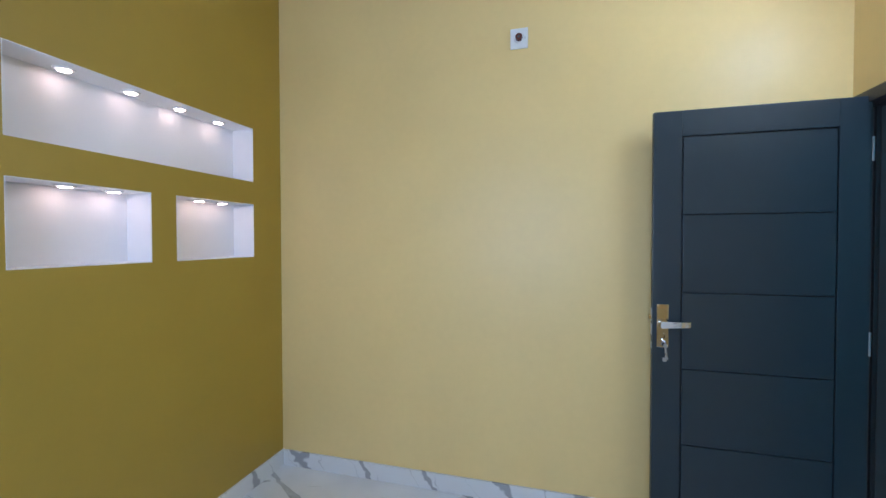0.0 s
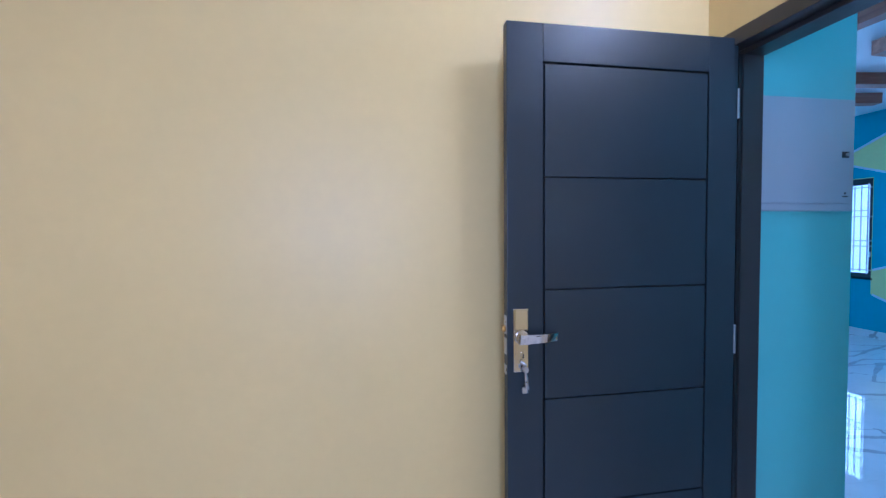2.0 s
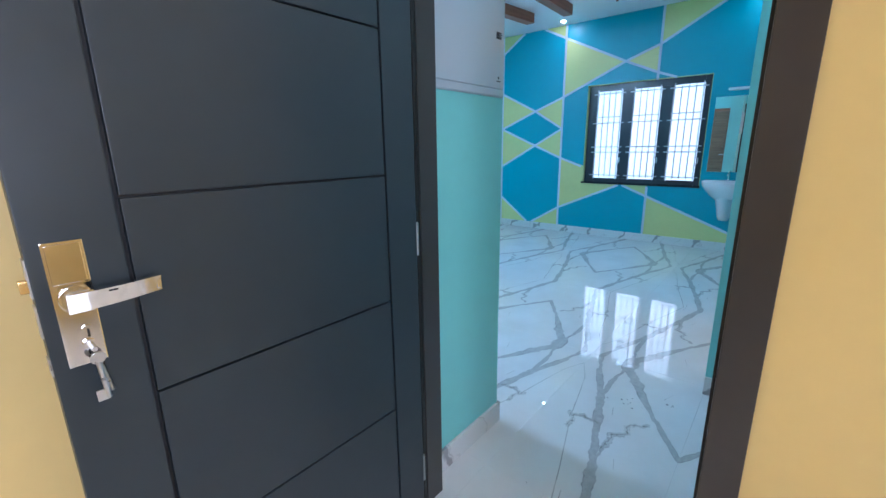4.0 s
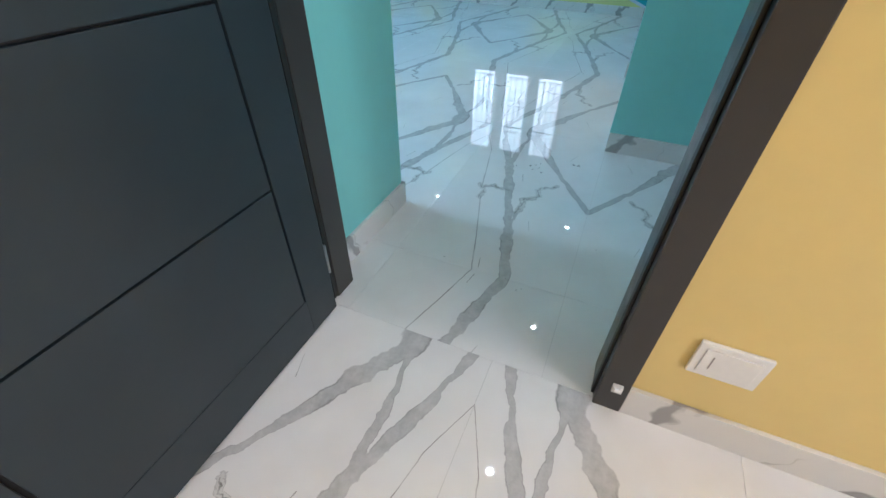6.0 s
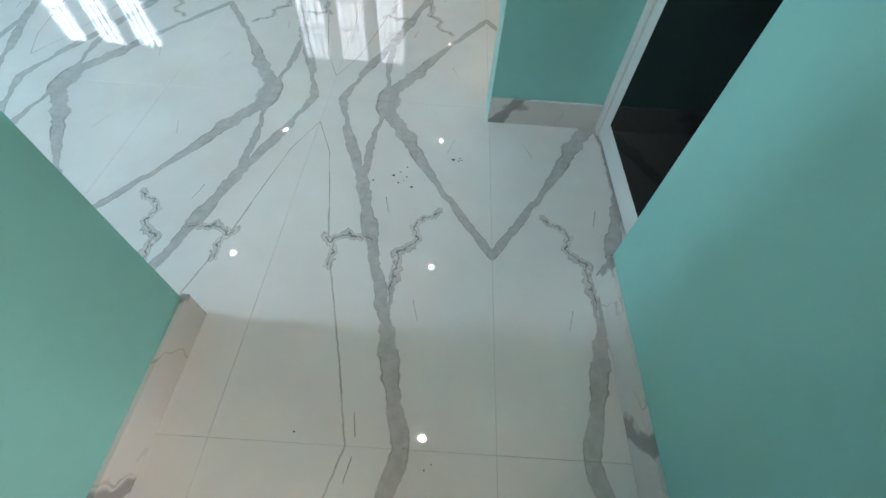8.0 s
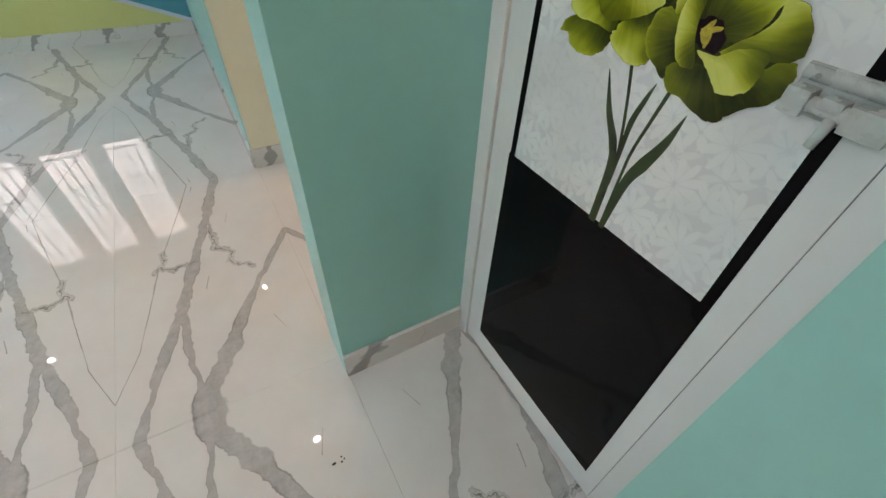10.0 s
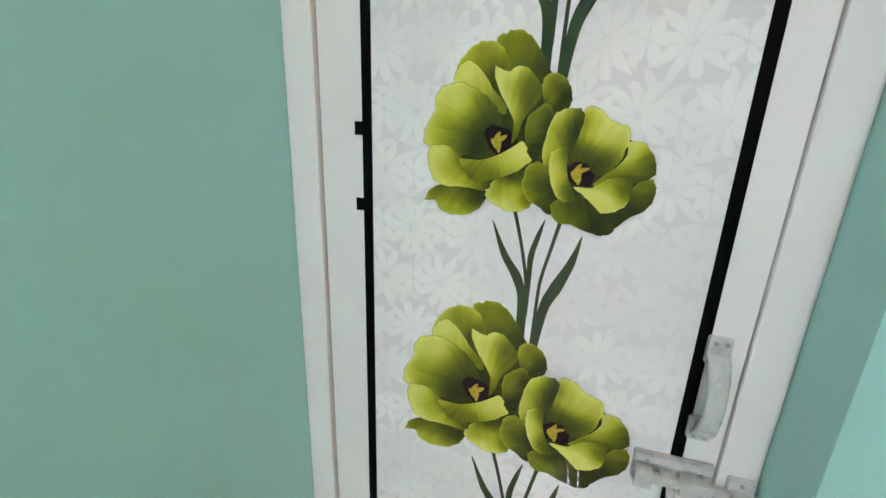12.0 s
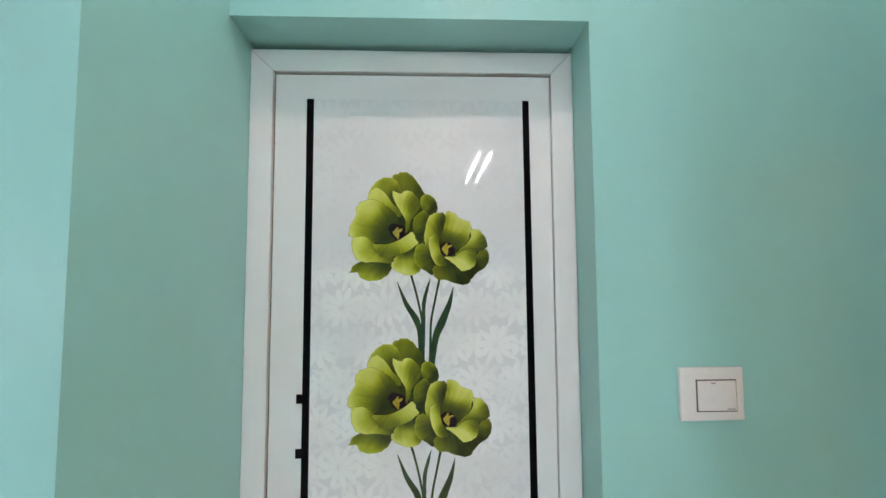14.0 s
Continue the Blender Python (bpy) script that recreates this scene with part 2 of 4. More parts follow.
SHELF_WOOD = wood("shelf_wood", (0.11, 0.055, 0.028), (0.26, 0.145, 0.08), 0.45, 1)
SHELF_TOP = wood("pale_shelf", (0.50, 0.36, 0.24), (0.66, 0.52, 0.38), 0.4, 1)
WINDOW_DARK = plain("window_navy", (0.016, 0.020, 0.030), 0.32)
GRILLE = plain("grille_enamel", (0.42, 0.42, 0.45), 0.35)
SILL = plain("black_granite", (0.02, 0.02, 0.022), 0.12)
CERAMIC = plain("white_ceramic", (0.80, 0.80, 0.81), 0.06, vary=0.01)
LED = glow("led_cool", (0.84, 0.93, 1.0), LED_COOL)
LED_NEAR = glow("led_passage", (0.84, 0.93, 1.0), LED_PASSAGE)
LED_NICHE = glow("led_niche", (1.0, 0.58, 0.37), 27.0)
LED_AMBER = glow("led_amber", (1.0, 0.62, 0.22), LED_WARM)
TUBE_BED = glow("tube_bedroom", (1.0, 0.98, 0.94), 150.0)
TUBE_LIV = glow("tube_living", (0.50, 0.78, 1.0), 150.0)
MIRROR = Net("mirror_silver").put(Base_Color=rgb(0.86, 0.88, 0.88), Metallic=1.0, Roughness=0.01).mat


def frosted():
    n = Net("frosted_glass")
    tr = n.node("ShaderNodeBsdfTransparent", (rgb(0.84, 0.865, 0.885),))
    gl = n.node("ShaderNodeBsdfGlossy", {"Color": rgb(0.9, 0.9, 0.9), "Roughness": 0.15})
    mx = n.node("ShaderNodeMixShader", (0.06, tr.outputs[0], gl.outputs[0]))
    n.t.links.new(mx.outputs[0], n.t.nodes["Material Output"].inputs[0])
    return n.mat


GLASS = frosted()


def damask():
    """Glossy film with a pale tone-on-tone pattern of many-petalled flowers, plainer at the top."""
    n = Net("damask_film")
    p = n.where()
    sep = n.node("ShaderNodeSeparateXYZ", (p,))
    z = sep.outputs[2]

    warp = n.node("ShaderNodeSeparateXYZ", (n.vec("MULTIPLY", n.vec("SUBTRACT", n.noise(p, 22.0, 2, 0.5, True), (0.5, 0.5, 0.5)), (0.016, 0.0, 0.016)),))
    wx, wz = n.math("ADD", sep.outputs[0], warp.outputs[0]), n.math("ADD", z, warp.outputs[2])

    def rosettes(du, dz, pitch, arms, reach, width, turn):
        """Rosettes of slender petals in staggered rows."""
        zr = n.math("DIVIDE", n.math("ADD", wz, dz), pitch * 0.87)
        row = n.math("MULTIPLY", n.math("FLOORED_MODULO", n.math("FLOOR", zr), 2.0), 0.5)
        a = n.math("SUBTRACT", n.math("FRACT", n.math("ADD", n.math("DIVIDE", n.math("ADD", wx, du), pitch), row)), 0.5)
        b = n.math("MULTIPLY", n.math("SUBTRACT", n.math("FRACT", zr), 0.5), 0.87)
        r = n.math("SQRT", n.math("ADD", n.math("MULTIPLY", a, a), n.math("MULTIPLY", b, b)))
        th = n.math("MULTIPLY", n.math("ADD", n.math("ARCTAN2", b, a), turn), arms / (2 * math.pi))
        off = n.math("MULTIPLY", n.math("SUBTRACT", n.math("FRACT", th), 0.5), 2 * math.pi / arms)
        side, along = n.math("ABSOLUTE", n.math("MULTIPLY", r, n.math("SINE", off))), n.math("MULTIPLY", r, n.math("COSINE", off))
        t = n.math("SUBTRACT", n.math("DIVIDE", along, reach * 0.5), 1.15)
        w = n.math("MULTIPLY", n.math("SUBTRACT", 1.0, n.math("MULTIPLY", t, t)), width)
        return n.smooth(n.math("SUBTRACT", side, w), -0.022, 0.014, 1, 0)

    m = n.math("MAXIMUM", rosettes(0.030, 0.020, 0.088, 10.0, 0.50, 0.075, 0.2), rosettes(0.074, 0.020, 0.088, 6.0, 0.30, 0.07, 0.5))
    m = n.math("MAXIMUM", m, n.math("MULTIPLY", rosettes(0.055, 0.062, 0.076, 8.0, 0.46, 0.07, 0.0), 0.75))
    m = n.math("MULTIPLY", m, n.remap(n.noise(p, 6.0, 2), 0.40, 0.58, 0.35, 1))
    m = n.math("MULTIPLY", m, n.smooth(z, 1.69, 1.72, 1, 0.30))
    cloud = n.noise(p, 5.0, 3)
    ground = n.mix(n.remap(cloud, 0.35, 0.65, 0, 1), rgb(0.72, 0.712, 0.722), rgb(0.75, 0.742, 0.75))
    n.put(Base_Color=n.mix(m, ground, rgb(0.86, 0.852, 0.845)), Roughness=0.014, Specular_IOR_Level=0.25)
    return n.mat


DAMASK = damask()


def petal_print():
    """Printed petals: olive towards the base of each petal, yellow-green to pale outside, with fine ribs."""
    n = Net("petal_print")
    uv = n.node("ShaderNodeUVMap", uv_map="UVMap").outputs[0]
    sep = n.node("ShaderNodeSeparateXYZ", (uv,))
    p = n.where()
    ribs = n.noise(n.node("ShaderNodeCombineXYZ", (n.math("MULTIPLY", sep.outputs[1], 9.0), n.math("MULTIPLY", sep.outputs[0], 1.2), 0.0)).outputs[0], 1.0, 4)
    soft = n.noise(p, 30.0, 2)
    t = n.math("ADD", sep.outputs[0], n.math("MULTIPLY", n.math("SUBTRACT", ribs, 0.5), 0.30))
    t = n.math("ADD", t, n.math("MULTIPLY", n.math("SUBTRACT", soft, 0.5), 0.22))
    ramp = n.node("ShaderNodeValToRGB", (t,))
    e = ramp.color_ramp.elements
    e[0].position, e[0].color = 0.0, rgb(0.022, 0.028, 0.004)
    e[1].position, e[1].color = 1.0, rgb(0.66, 0.66, 0.16)
    for pos, c in ((0.22, (0.070, 0.085, 0.008)), (0.48, (0.185, 0.205, 0.012)), (0.75, (0.42, 0.44, 0.040))):
        k = e.new(pos)
        k.color = rgb(*c)
    n.put(Base_Color=ramp.outputs[0], Roughness=0.024, Specular_IOR_Level=0.2)
    return n.mat


PETAL = petal_print()
LEAF = plain("leaf_print", (0.016, 0.042, 0.010), 0.10, vary=0.45, scale=25.0)
THROAT = plain("throat_print", (0.016, 0.004, 0.006), 0.03, vary=0.4, scale=200.0, spec=0.15)
STAMEN = plain("stamen_print", (0.48, 0.34, 0.03), 0.14, vary=0.3, scale=200.0)

# ---------------------------------------------------------------- mesh helpers


def box(bm, x0, x1, y0, y1, z0, z1, bevel=0.0):
    vs = [bm.verts.new((x, y, z)) for x in (x0, x1) for y in (y0, y1) for z in (z0, z1)]
    fs = [bm.faces.new([vs[i] for i in f]) for f in ((0, 1, 3, 2), (4, 6, 7, 5), (0, 4, 5, 1), (2, 3, 7, 6), (0, 2, 6, 4), (1, 5, 7, 3))]
    if bevel:
        es = list({e for f in fs for e in f.edges})
        bmesh.ops.bevel(bm, geom=es, offset=bevel, segments=2, affect="EDGES", profile=0.7)
    return bm


def cyl(bm, a, b, r0, r1=None, seg=20, bevel=0.0):
    a, b = Vector(a), Vector(b)
    m = Matrix.Translation((a + b) / 2) @ (b - a).to_track_quat("Z", "Y").to_matrix().to_4x4()
    made = bmesh.ops.create_cone(bm, cap_ends=True, segments=seg, radius1=r0, radius2=r0 if r1 is None else r1, depth=(b - a).length, matrix=m)
    if bevel:
        es = {e for v in made["verts"] for e in v.link_edges if all(len(f.verts) != 4 for f in e.link_faces) or any(len(f.verts) > 4 for f in e.link_faces)}
        bmesh.ops.bevel(bm, geom=list(es), offset=bevel, segments=2, affect="EDGES", profile=0.7)
    return bm


def part(name, bm, material, parent=None, label="", smooth=False):
    bmesh.ops.recalc_face_normals(bm, faces=bm.faces[:])
    me = bpy.data.meshes.new(name)
    bm.to_mesh(me)
    bm.free()
    me.materials.append(material)
    if smooth:
        me.shade_smooth()
    ob = new(name, me)
    if parent:
        ob.parent = parent
    if label:
        ob["label"] = label
    return ob


def thing(name, label, category, group="", kind="", at=(0, 0, 0)):
    ob = tagged(new(name), label, category, group, kind)
    ob.location = at
    bpy.context.view_layer.update()
    return ob


def B(*a, **k):
    return box(bmesh.new(), *a, **k)


def C(*a, **k):
    return cyl(bmesh.new(), *a, **k)


def wall(axis, d0, d1, u0, u1, z0, z1, holes=()):
    """A wall d0..d1 thick across axis ('x' or 'y'), u0..u1 long, with openings (u0, u1, z0, z1) right through it."""
    us = sorted({u0, u1, *(h[0] for h in holes), *(h[1] for h in holes)})
    zs = sorted({z0, z1, *(h[2] for h in holes), *(h[3] for h in holes)})
    us, zs = [u for u in us if u0 <= u <= u1], [z for z in zs if z0 <= z <= z1]
    bm = bmesh.new()
    cache = {}

    def v(d, u, z):
        k = (d, u, z)
        if k not in cache:
            cache[k] = bm.verts.new((d, u, z) if axis == "x" else (u, d, z))
        return cache[k]

    def solid(i, j):
        if not (0 <= i < len(us) - 1 and 0 <= j < len(zs) - 1):
            return False
        u, z = (us[i] + us[i + 1]) / 2, (zs[j] + zs[j + 1]) / 2
        return not any(h[0] < u < h[1] and h[2] < z < h[3] for h in holes)

    for i in range(len(us) - 1):
        for j in range(len(zs) - 1):
            if not solid(i, j):
                continue
            a, b, c, d = us[i], us[i + 1], zs[j], zs[j + 1]
            for e in (d0, d1):
                bm.faces.new((v(e, a, c), v(e, b, c), v(e, b, d), v(e, a, d)))
            for ok, p, q in ((solid(i - 1, j), (a, c), (a, d)), (solid(i + 1, j), (b, c), (b, d)), (solid(i, j - 1), (a, c), (b, c)), (solid(i, j + 1), (a, d), (b, d))):
                if not ok:
                    bm.faces.new((v(d0, *p), v(d1, *p), v(d1, *q), v(d0, *q)))
    return bm


def setting(name, bm, material, label, category):
    return tagged(part(name, bm, material), label, category, kind="structure")


# ---------------------------------------------------------------- plan
X_OLIVE, Y_BACK, Z_BED = -3.0, -3.6, 3.10
X_CORNER, Y_LEFT, X_FAR, Y_NORTH, Z_LIV = 0.607, -0.05, 5.11, 4.75, 2.92
Y_BATH, X_STUB, X_STUB2, Y_STUB, X_CREAM = -1.094, 1.48, 1.635, -0.785, 2.78
T = 0.115
# opening of the added window that lets the bedroom's fill light in
FILL_WIN = (-2.3, -1.0, 0.9, 2.2)
NICHES = [(-1.384, -0.247, 1.806, 2.118), (-1.384, -0.881, 1.365, 1.675), (-0.758, -0.247, 1.365, 1.675)]

setting("wall_olive", wall("x", X_OLIVE - 0.145, X_OLIVE, Y_BACK, 0.0, 0, Z_BED, NICHES), OLIVE, "olive green painted accent wall with three lit niches", "wall")
setting("wall_olive_back", wall("x", X_OLIVE - 0.25, X_OLIVE - 0.147, Y_BACK - 0.3, 0.15, 0, Z_BED), WHITE, "plain wall behind the niches", "wall")
setting("wall_yellow", B(X_OLIVE - 0.145, 0.0, 0.0, 0.15, 0, Z_BED), YELLOW, "pale yellow satin painted bedroom wall", "wall")
setting("wall_bedroom_south", wall("y", Y_BACK - 0.15, Y_BACK, X_OLIVE - 0.145, T, 0, Z_BED, [FILL_WIN]), YELLOW, "yellow painted bedroom wall", "wall")
HOLE = (-0.975, -0.05, 0.0, 2.082)
setting("wall_doorway", wall("x", 0.0, 0.06, Y_BACK, 0.0, 0, Z_BED, [HOLE]), YELLOW, "yellow painted wall round the doorway", "wall")
setting("wall_passage_end", wall("x", 0.0625, T, Y_BATH - 0.2, 0.15, 0, Z_BED, [HOLE]), AQUA, "turquoise painted wall round the doorway", "wall")
setting("wall_passage_north", B(T, X_CORNER, Y_LEFT, 0.15, 0, Z_LIV + 0.15), AQUA, "turquoise satin painted passage wall", "wall")
setting("wall_living_west", B(-1.65, -1.5, 0.152, Y_NORTH, 0, Z_LIV + 0.15), AQUA, "turquoise painted living room wall", "wall")
setting("wall_bath", wall("y", Y_BATH - 0.15, Y_BATH, T, X_STUB2, 0, Z_LIV + 0.15, [(0.815, X_STUB, 0.0, 2.165)]), AQUA, "turquoise painted wall with the bathroom door", "wall")
setting("wall_stub", B(X_STUB, X_STUB2, Y_BATH, Y_STUB, 0, Z_LIV + 0.15), AQUA, "short turquoise painted wall beside the bathroom door", "wall")
setting("wall_alcove_west", B(X_STUB2 - 0.1, X_STUB2, -2.4, Y_BATH - 0.151, 0, Z_LIV + 0.15), CREAM, "cream painted alcove wall", "wall")
setting("wall_alcove_south", B(X_STUB2 - 0.1, X_CREAM + 0.3, -2.5, -2.4, 0, Z_LIV + 0.15), CREAM, "cream painted alcove wall", "wall")
DISPLAY = (-1.75, -0.81, 0.895, 2.40)
setting("wall_display", wall("x", X_CREAM, X_CREAM + 0.28, -2.4, Y_STUB - 0.004, 0, Z_LIV + 0.15, [DISPLAY]), CREAM, "cream painted wall with a wood-lined display recess", "wall")
setting("wall_display_back", B(X_CREAM + 0.283, X_CREAM + 0.33, -2.4, -0.95, 0, Z_LIV + 0.15), SHELF_WOOD, "brown wooden back of the display recess", "wall")
setting("wall_living_south", B(X_CREAM, X_FAR, Y_STUB - 0.003, Y_STUB, 0, Z_LIV + 0.15), AQUA, "turquoise painted living room wall", "wall")
setting("wall_living_south_core", B(X_CREAM + 0.34, X_FAR, Y_STUB - 0.15, Y_STUB - 0.004, 0, Z_LIV + 0.15), AQUA, "inner body of the living room wall", "wall")
setting("wall_living_back", B(-1.5, T + 0.002, 0.152, 0.20, 0, Z_LIV + 0.15), AQUA, "turquoise painted living room wall", "wall")
setting("wall_living_north", B(-1.65, X_FAR + 0.15, Y_NORTH, Y_NORTH + 0.15, 0, Z_LIV + 0.15), AQUA, "turquoise painted living room wall", "wall")
WIN = (-0.122, 1.356, 0.775, 2.088)
WIN_STEP = 3.095
far_wall = setting("wall_pattern", wall("x", X_FAR, X_FAR + 0.15, Y_STUB - 0.15, Y_NORTH, 0, Z_LIV + 0.15, [WIN, (WIN[0] + WIN_STEP, WIN[1] + WIN_STEP, WIN[2], WIN[3])]), BLUE, "blue feature wall with lime triangles and pale lines", "wall")
setting("ceiling_bedroom", B(X_OLIVE - 0.145, T, Y_BACK - 0.15, 0.15, Z_BED, Z_BED + 0.12), WHITE, "white painted bedroom ceiling", "ceiling")
setting("ceiling_living_west", B(-1.65, T, 0.152, Y_NORTH + 0.15, Z_LIV + 0.002, Z_LIV + 0.14), WHITE, "white painted living room ceiling", "ceiling")
setting("ceiling_living", B(T, X_FAR + 0.15, -2.5, Y_NORTH + 0.15, Z_LIV + 0.002, Z_LIV + 0.14), WHITE, "white painted living room ceiling", "ceiling")

# painted pattern of the feature wall: lime fields and the pale lines between them
def field(name, pts, d, material):
    bm = bmesh.new()
    a = [bm.verts.new((X_FAR - d, y, z)) for y, z in pts]
    b = [bm.verts.new((X_FAR + 0.001, y, z)) for y, z in pts]
    bm.faces.new(a)
    for i in range(len(pts)):
        bm.faces.new((a[i], a[i - 1], b[i - 1], b[i]))
    return part(name, bm, material, far_wall)


ya, yb, yc = 2.735, 1.715, 0.478
TOP, FOOT = Z_LIV, 0.10
for pts in (
    [(ya, 2.09), (ya, 1.555), (2.155, 1.80)], [(yb, 1.97), (2.155, 1.80), (yb, 1.53)],
    [(ya, 1.555), (ya, 0.965), (2.145, 1.293)], [(yb, 1.53), (2.145, 1.293), (yb, 1.11)],
    [(ya, 0.472), (ya, FOOT), (2.25, FOOT)], [(yb, 0.368), (2.16, FOOT), (yb, FOOT)],
    [(ya, TOP), (ya, 2.67), (2.37, TOP)], [(yb, TOP), (2.05, TOP), (yb, 2.753)],
    [(yb, 2.753), (yb, 1.97), (0.882, 2.345)], [(yc, 2.493), (0.882, 2.345), (yc, 2.165)],
    [(yb, 1.11), (yb, 0.368), (0.824, 0.757), (1.33, 0.757), (1.356, 0.757), (1.356, 1.0)],
    [(0.824, 0.757), (yc, 0.613), (yc, 0.757)],
    [(yc, TOP), (-0.28, TOP), (yc, 2.493)], [(yc, 0.613), (yc, FOOT), (-0.785, FOOT)],
    [(ya, 2.67), (ya, 2.09), (3.45, 2.345)], [(ya, 0.965), (ya, 0.472), (2.977, 0.57), (2.977, 0.88)],
    [(3.97, 2.753), (3.97, 2.08), (3.82, 2.08), (3.45, 2.345)], [(3.97, 0.735), (3.97, 0.368), (3.45, 0.735)],
):
    field("lime_field", pts, 0.003, LIME)


def line(p, q, w=0.028):
    a, b = Vector(p), Vector(q)
    s = (b - a).normalized().orthogonal() * w / 2
    field("pale_line", [tuple(a + s), tuple(b + s), tuple(b - s), tuple(a - s)], 0.0055, LILAC)


for p, q in (
    ((ya, FOOT), (ya, TOP)), ((yb, FOOT), (yb, TOP)), ((yc, 2.075), (yc, TOP)), ((yc, FOOT), (yc, 0.74)), ((3.97, FOOT), (3.97, 0.735)), ((3.97, 2.08), (3.97, TOP)),
    ((ya, 2.09), (2.155, 1.80)), ((2.155, 1.80), (yb, 1.53)), ((yb, 1.97), (2.155, 1.80)), ((2.155, 1.80), (ya, 1.555)),
    ((ya, 1.555), (2.145, 1.293)), ((2.145, 1.293), (yb, 1.11)), ((yb, 1.53), (2.145, 1.293)), ((2.145, 1.293), (ya, 0.965)),
    ((ya, 0.472), (2.25, FOOT)), ((yb, 0.368), (2.16, FOOT)), ((ya, 2.67), (2.37, TOP)), ((yb, 2.753), (2.05, TOP)),
    ((yb, 2.753), (0.882, 2.345)), ((0.882, 2.345), (yc, 2.165)), ((yb, 1.97), (0.882, 2.345)), ((0.882, 2.345), (yc, 2.493)),
    ((yc, 2.493), (-0.28, TOP)), ((yb, 1.11), (1.39, 0.99)), ((yb, 0.368), (0.85, 0.745)), ((0.80, 0.745), (yc, 0.613)),
    ((yc, 0.613), (-0.785, FOOT)), ((yc, 2.165), (0.26, 2.085)), ((ya, 2.67), (3.45, 2.345)), ((ya, 2.09), (3.45, 2.345)),
    ((3.97, 2.753), (3.45, 2.345)), ((3.82, 2.09), (3.45, 2.345)), ((ya, 0.965), (2.96, 0.885)), ((ya, 0.472), (2.96, 0.565)),
):
    line(p, q)

# lime painted reveal of the window
for dy in (0.0, WIN_STEP):
    rev = thing("window_reveal", "lime painted window reveal", "window reveal", kind="structure", at=(0, dy, 0))
    part("reveal_side", B(X_FAR - 0.003, X_FAR + 0.15, WIN[1] - 0.004, WIN[1] + 0.001, WIN[2], WIN[3]), LIME, rev)
    part("reveal_side", B(X_FAR - 0.003, X_FAR + 0.15, WIN[0] - 0.001, WIN[0] + 0.004, WIN[2], WIN[3]), LIME, rev)
    part("reveal_head", B(X_FAR - 0.003, X_FAR + 0.15, WIN[0] + 0.004, WIN[1] - 0.004, WIN[3] - 0.004, WIN[3] + 0.001), LIME, rev)

# ---------------------------------------------------------------- skirting
def skirting(x0, x1, y0, y1):
    return setting("baseboard", B(x0, x1, y0, y1, 0.0, 0.10, bevel=0.0015), SKIRT, "white veined marble skirting", "skirting")


S = 0.012
skirting(X_OLIVE + S, -0.03, -S, 0.0)
skirting(X_OLIVE, X_OLIVE + S, Y_BACK, 0.0)
skirting(-S, 0.0, Y_BACK, -0.992)
skirting(T, X_CORNER + S, Y_LEFT - S, Y_LEFT)
skirting(X_CORNER, X_CORNER + S, Y_LEFT, 0.15)
skirting(T, 0.813, Y_BATH, Y_BATH + S)
skirting(X_STUB - S, X_STUB, Y_BATH - 0.09, Y_STUB)
skirting(X_CREAM - S, X_CREAM, -2.4, Y_STUB)
skirting(X_CREAM, X_FAR - S, Y_STUB, Y_STUB + S)
skirting(X_FAR - S, X_FAR, Y_STUB, Y_NORTH)

# ---------------------------------------------------------------- doorway: frame and open leaf
fr = thing("door_frame_1", "charcoal painted wooden door frame", "door frame", kind="structure")
part("jamb", B(0.036, T + 0.004, -0.118, -0.0502, 0, 2.02, bevel=0.003), FRAME_PAINT, fr)
part("jamb", B(-0.024, 0.0358, -0.100, -0.0302, 0, 2.02, bevel=0.003), FRAME_PAINT, fr)
part("jamb", B(0.036, T + 0.004, -0.976, -0.919, 0, 2.017, bevel=0.003), FRAME_PAINT, fr)
part("jamb", B(-0.014, 0.0358, -0.991, -0.925, 0, 2.033, bevel=0.003), FRAME_PAINT, fr)
part("head", B(0.036, T + 0.004, -0.976, -0.0502, 2.018, 2.0845, bevel=0.003), FRAME_PAINT, fr)
part("head", B(-0.024, 0.0358, -0.991, -0.0302, 2.034, 2.0865, bevel=0.003), FRAME_PAINT, fr)
part("seal", B(0.012, 0.0362, -0.9255, -0.9175, 0.004, 2.017, bevel=0.003), RUBBER, fr, "black rubber door seal")
part("seal", B(0.020, 0.0365, -0.115, -0.0995, 0.004, 2.02, bevel=0.003), RUBBER, fr, "black rubber door seal")

D0, D1, YF, YB_ = -0.836, -0.008, -0.140, -0.105
dr = thing("door_1", "open slate-blue panelled wooden door with grooved panels", "door", at=(D1, YB_, 0.0), kind="structure")
dr.location = (0, 0, 0)
GX0, GX1 = -0.7165, -0.1195
GZ = [0.140, 0.499, 0.857, 1.216, 1.577, 1.938]
part("core", B(D0 + 0.004, D1 - 0.004, YF + 0.014, YB_, 0.012, 2.056), GROOVE, dr)
part("stile", B(D0, GX0, YF, YB_ - 0.001, 0.008, 2.06, bevel=0.0025), DOOR_PAINT, dr)
part("stile", B(GX1, D1, YF, YB_ - 0.001, 0.008, 2.06, bevel=0.0025), DOOR_PAINT, dr)
part("rail", B(GX0 + 0.0002, GX1 - 0.0002, YF, YB_ - 0.001, 0.008, GZ[0] - 0.0005, bevel=0.0015), DOOR_PAINT, dr)
part("rail", B(GX0 + 0.0002, GX1 - 0.0002, YF, YB_ - 0.001, GZ[5] + 0.003, 2.06, bevel=0.0025), DOOR_PAINT, dr)
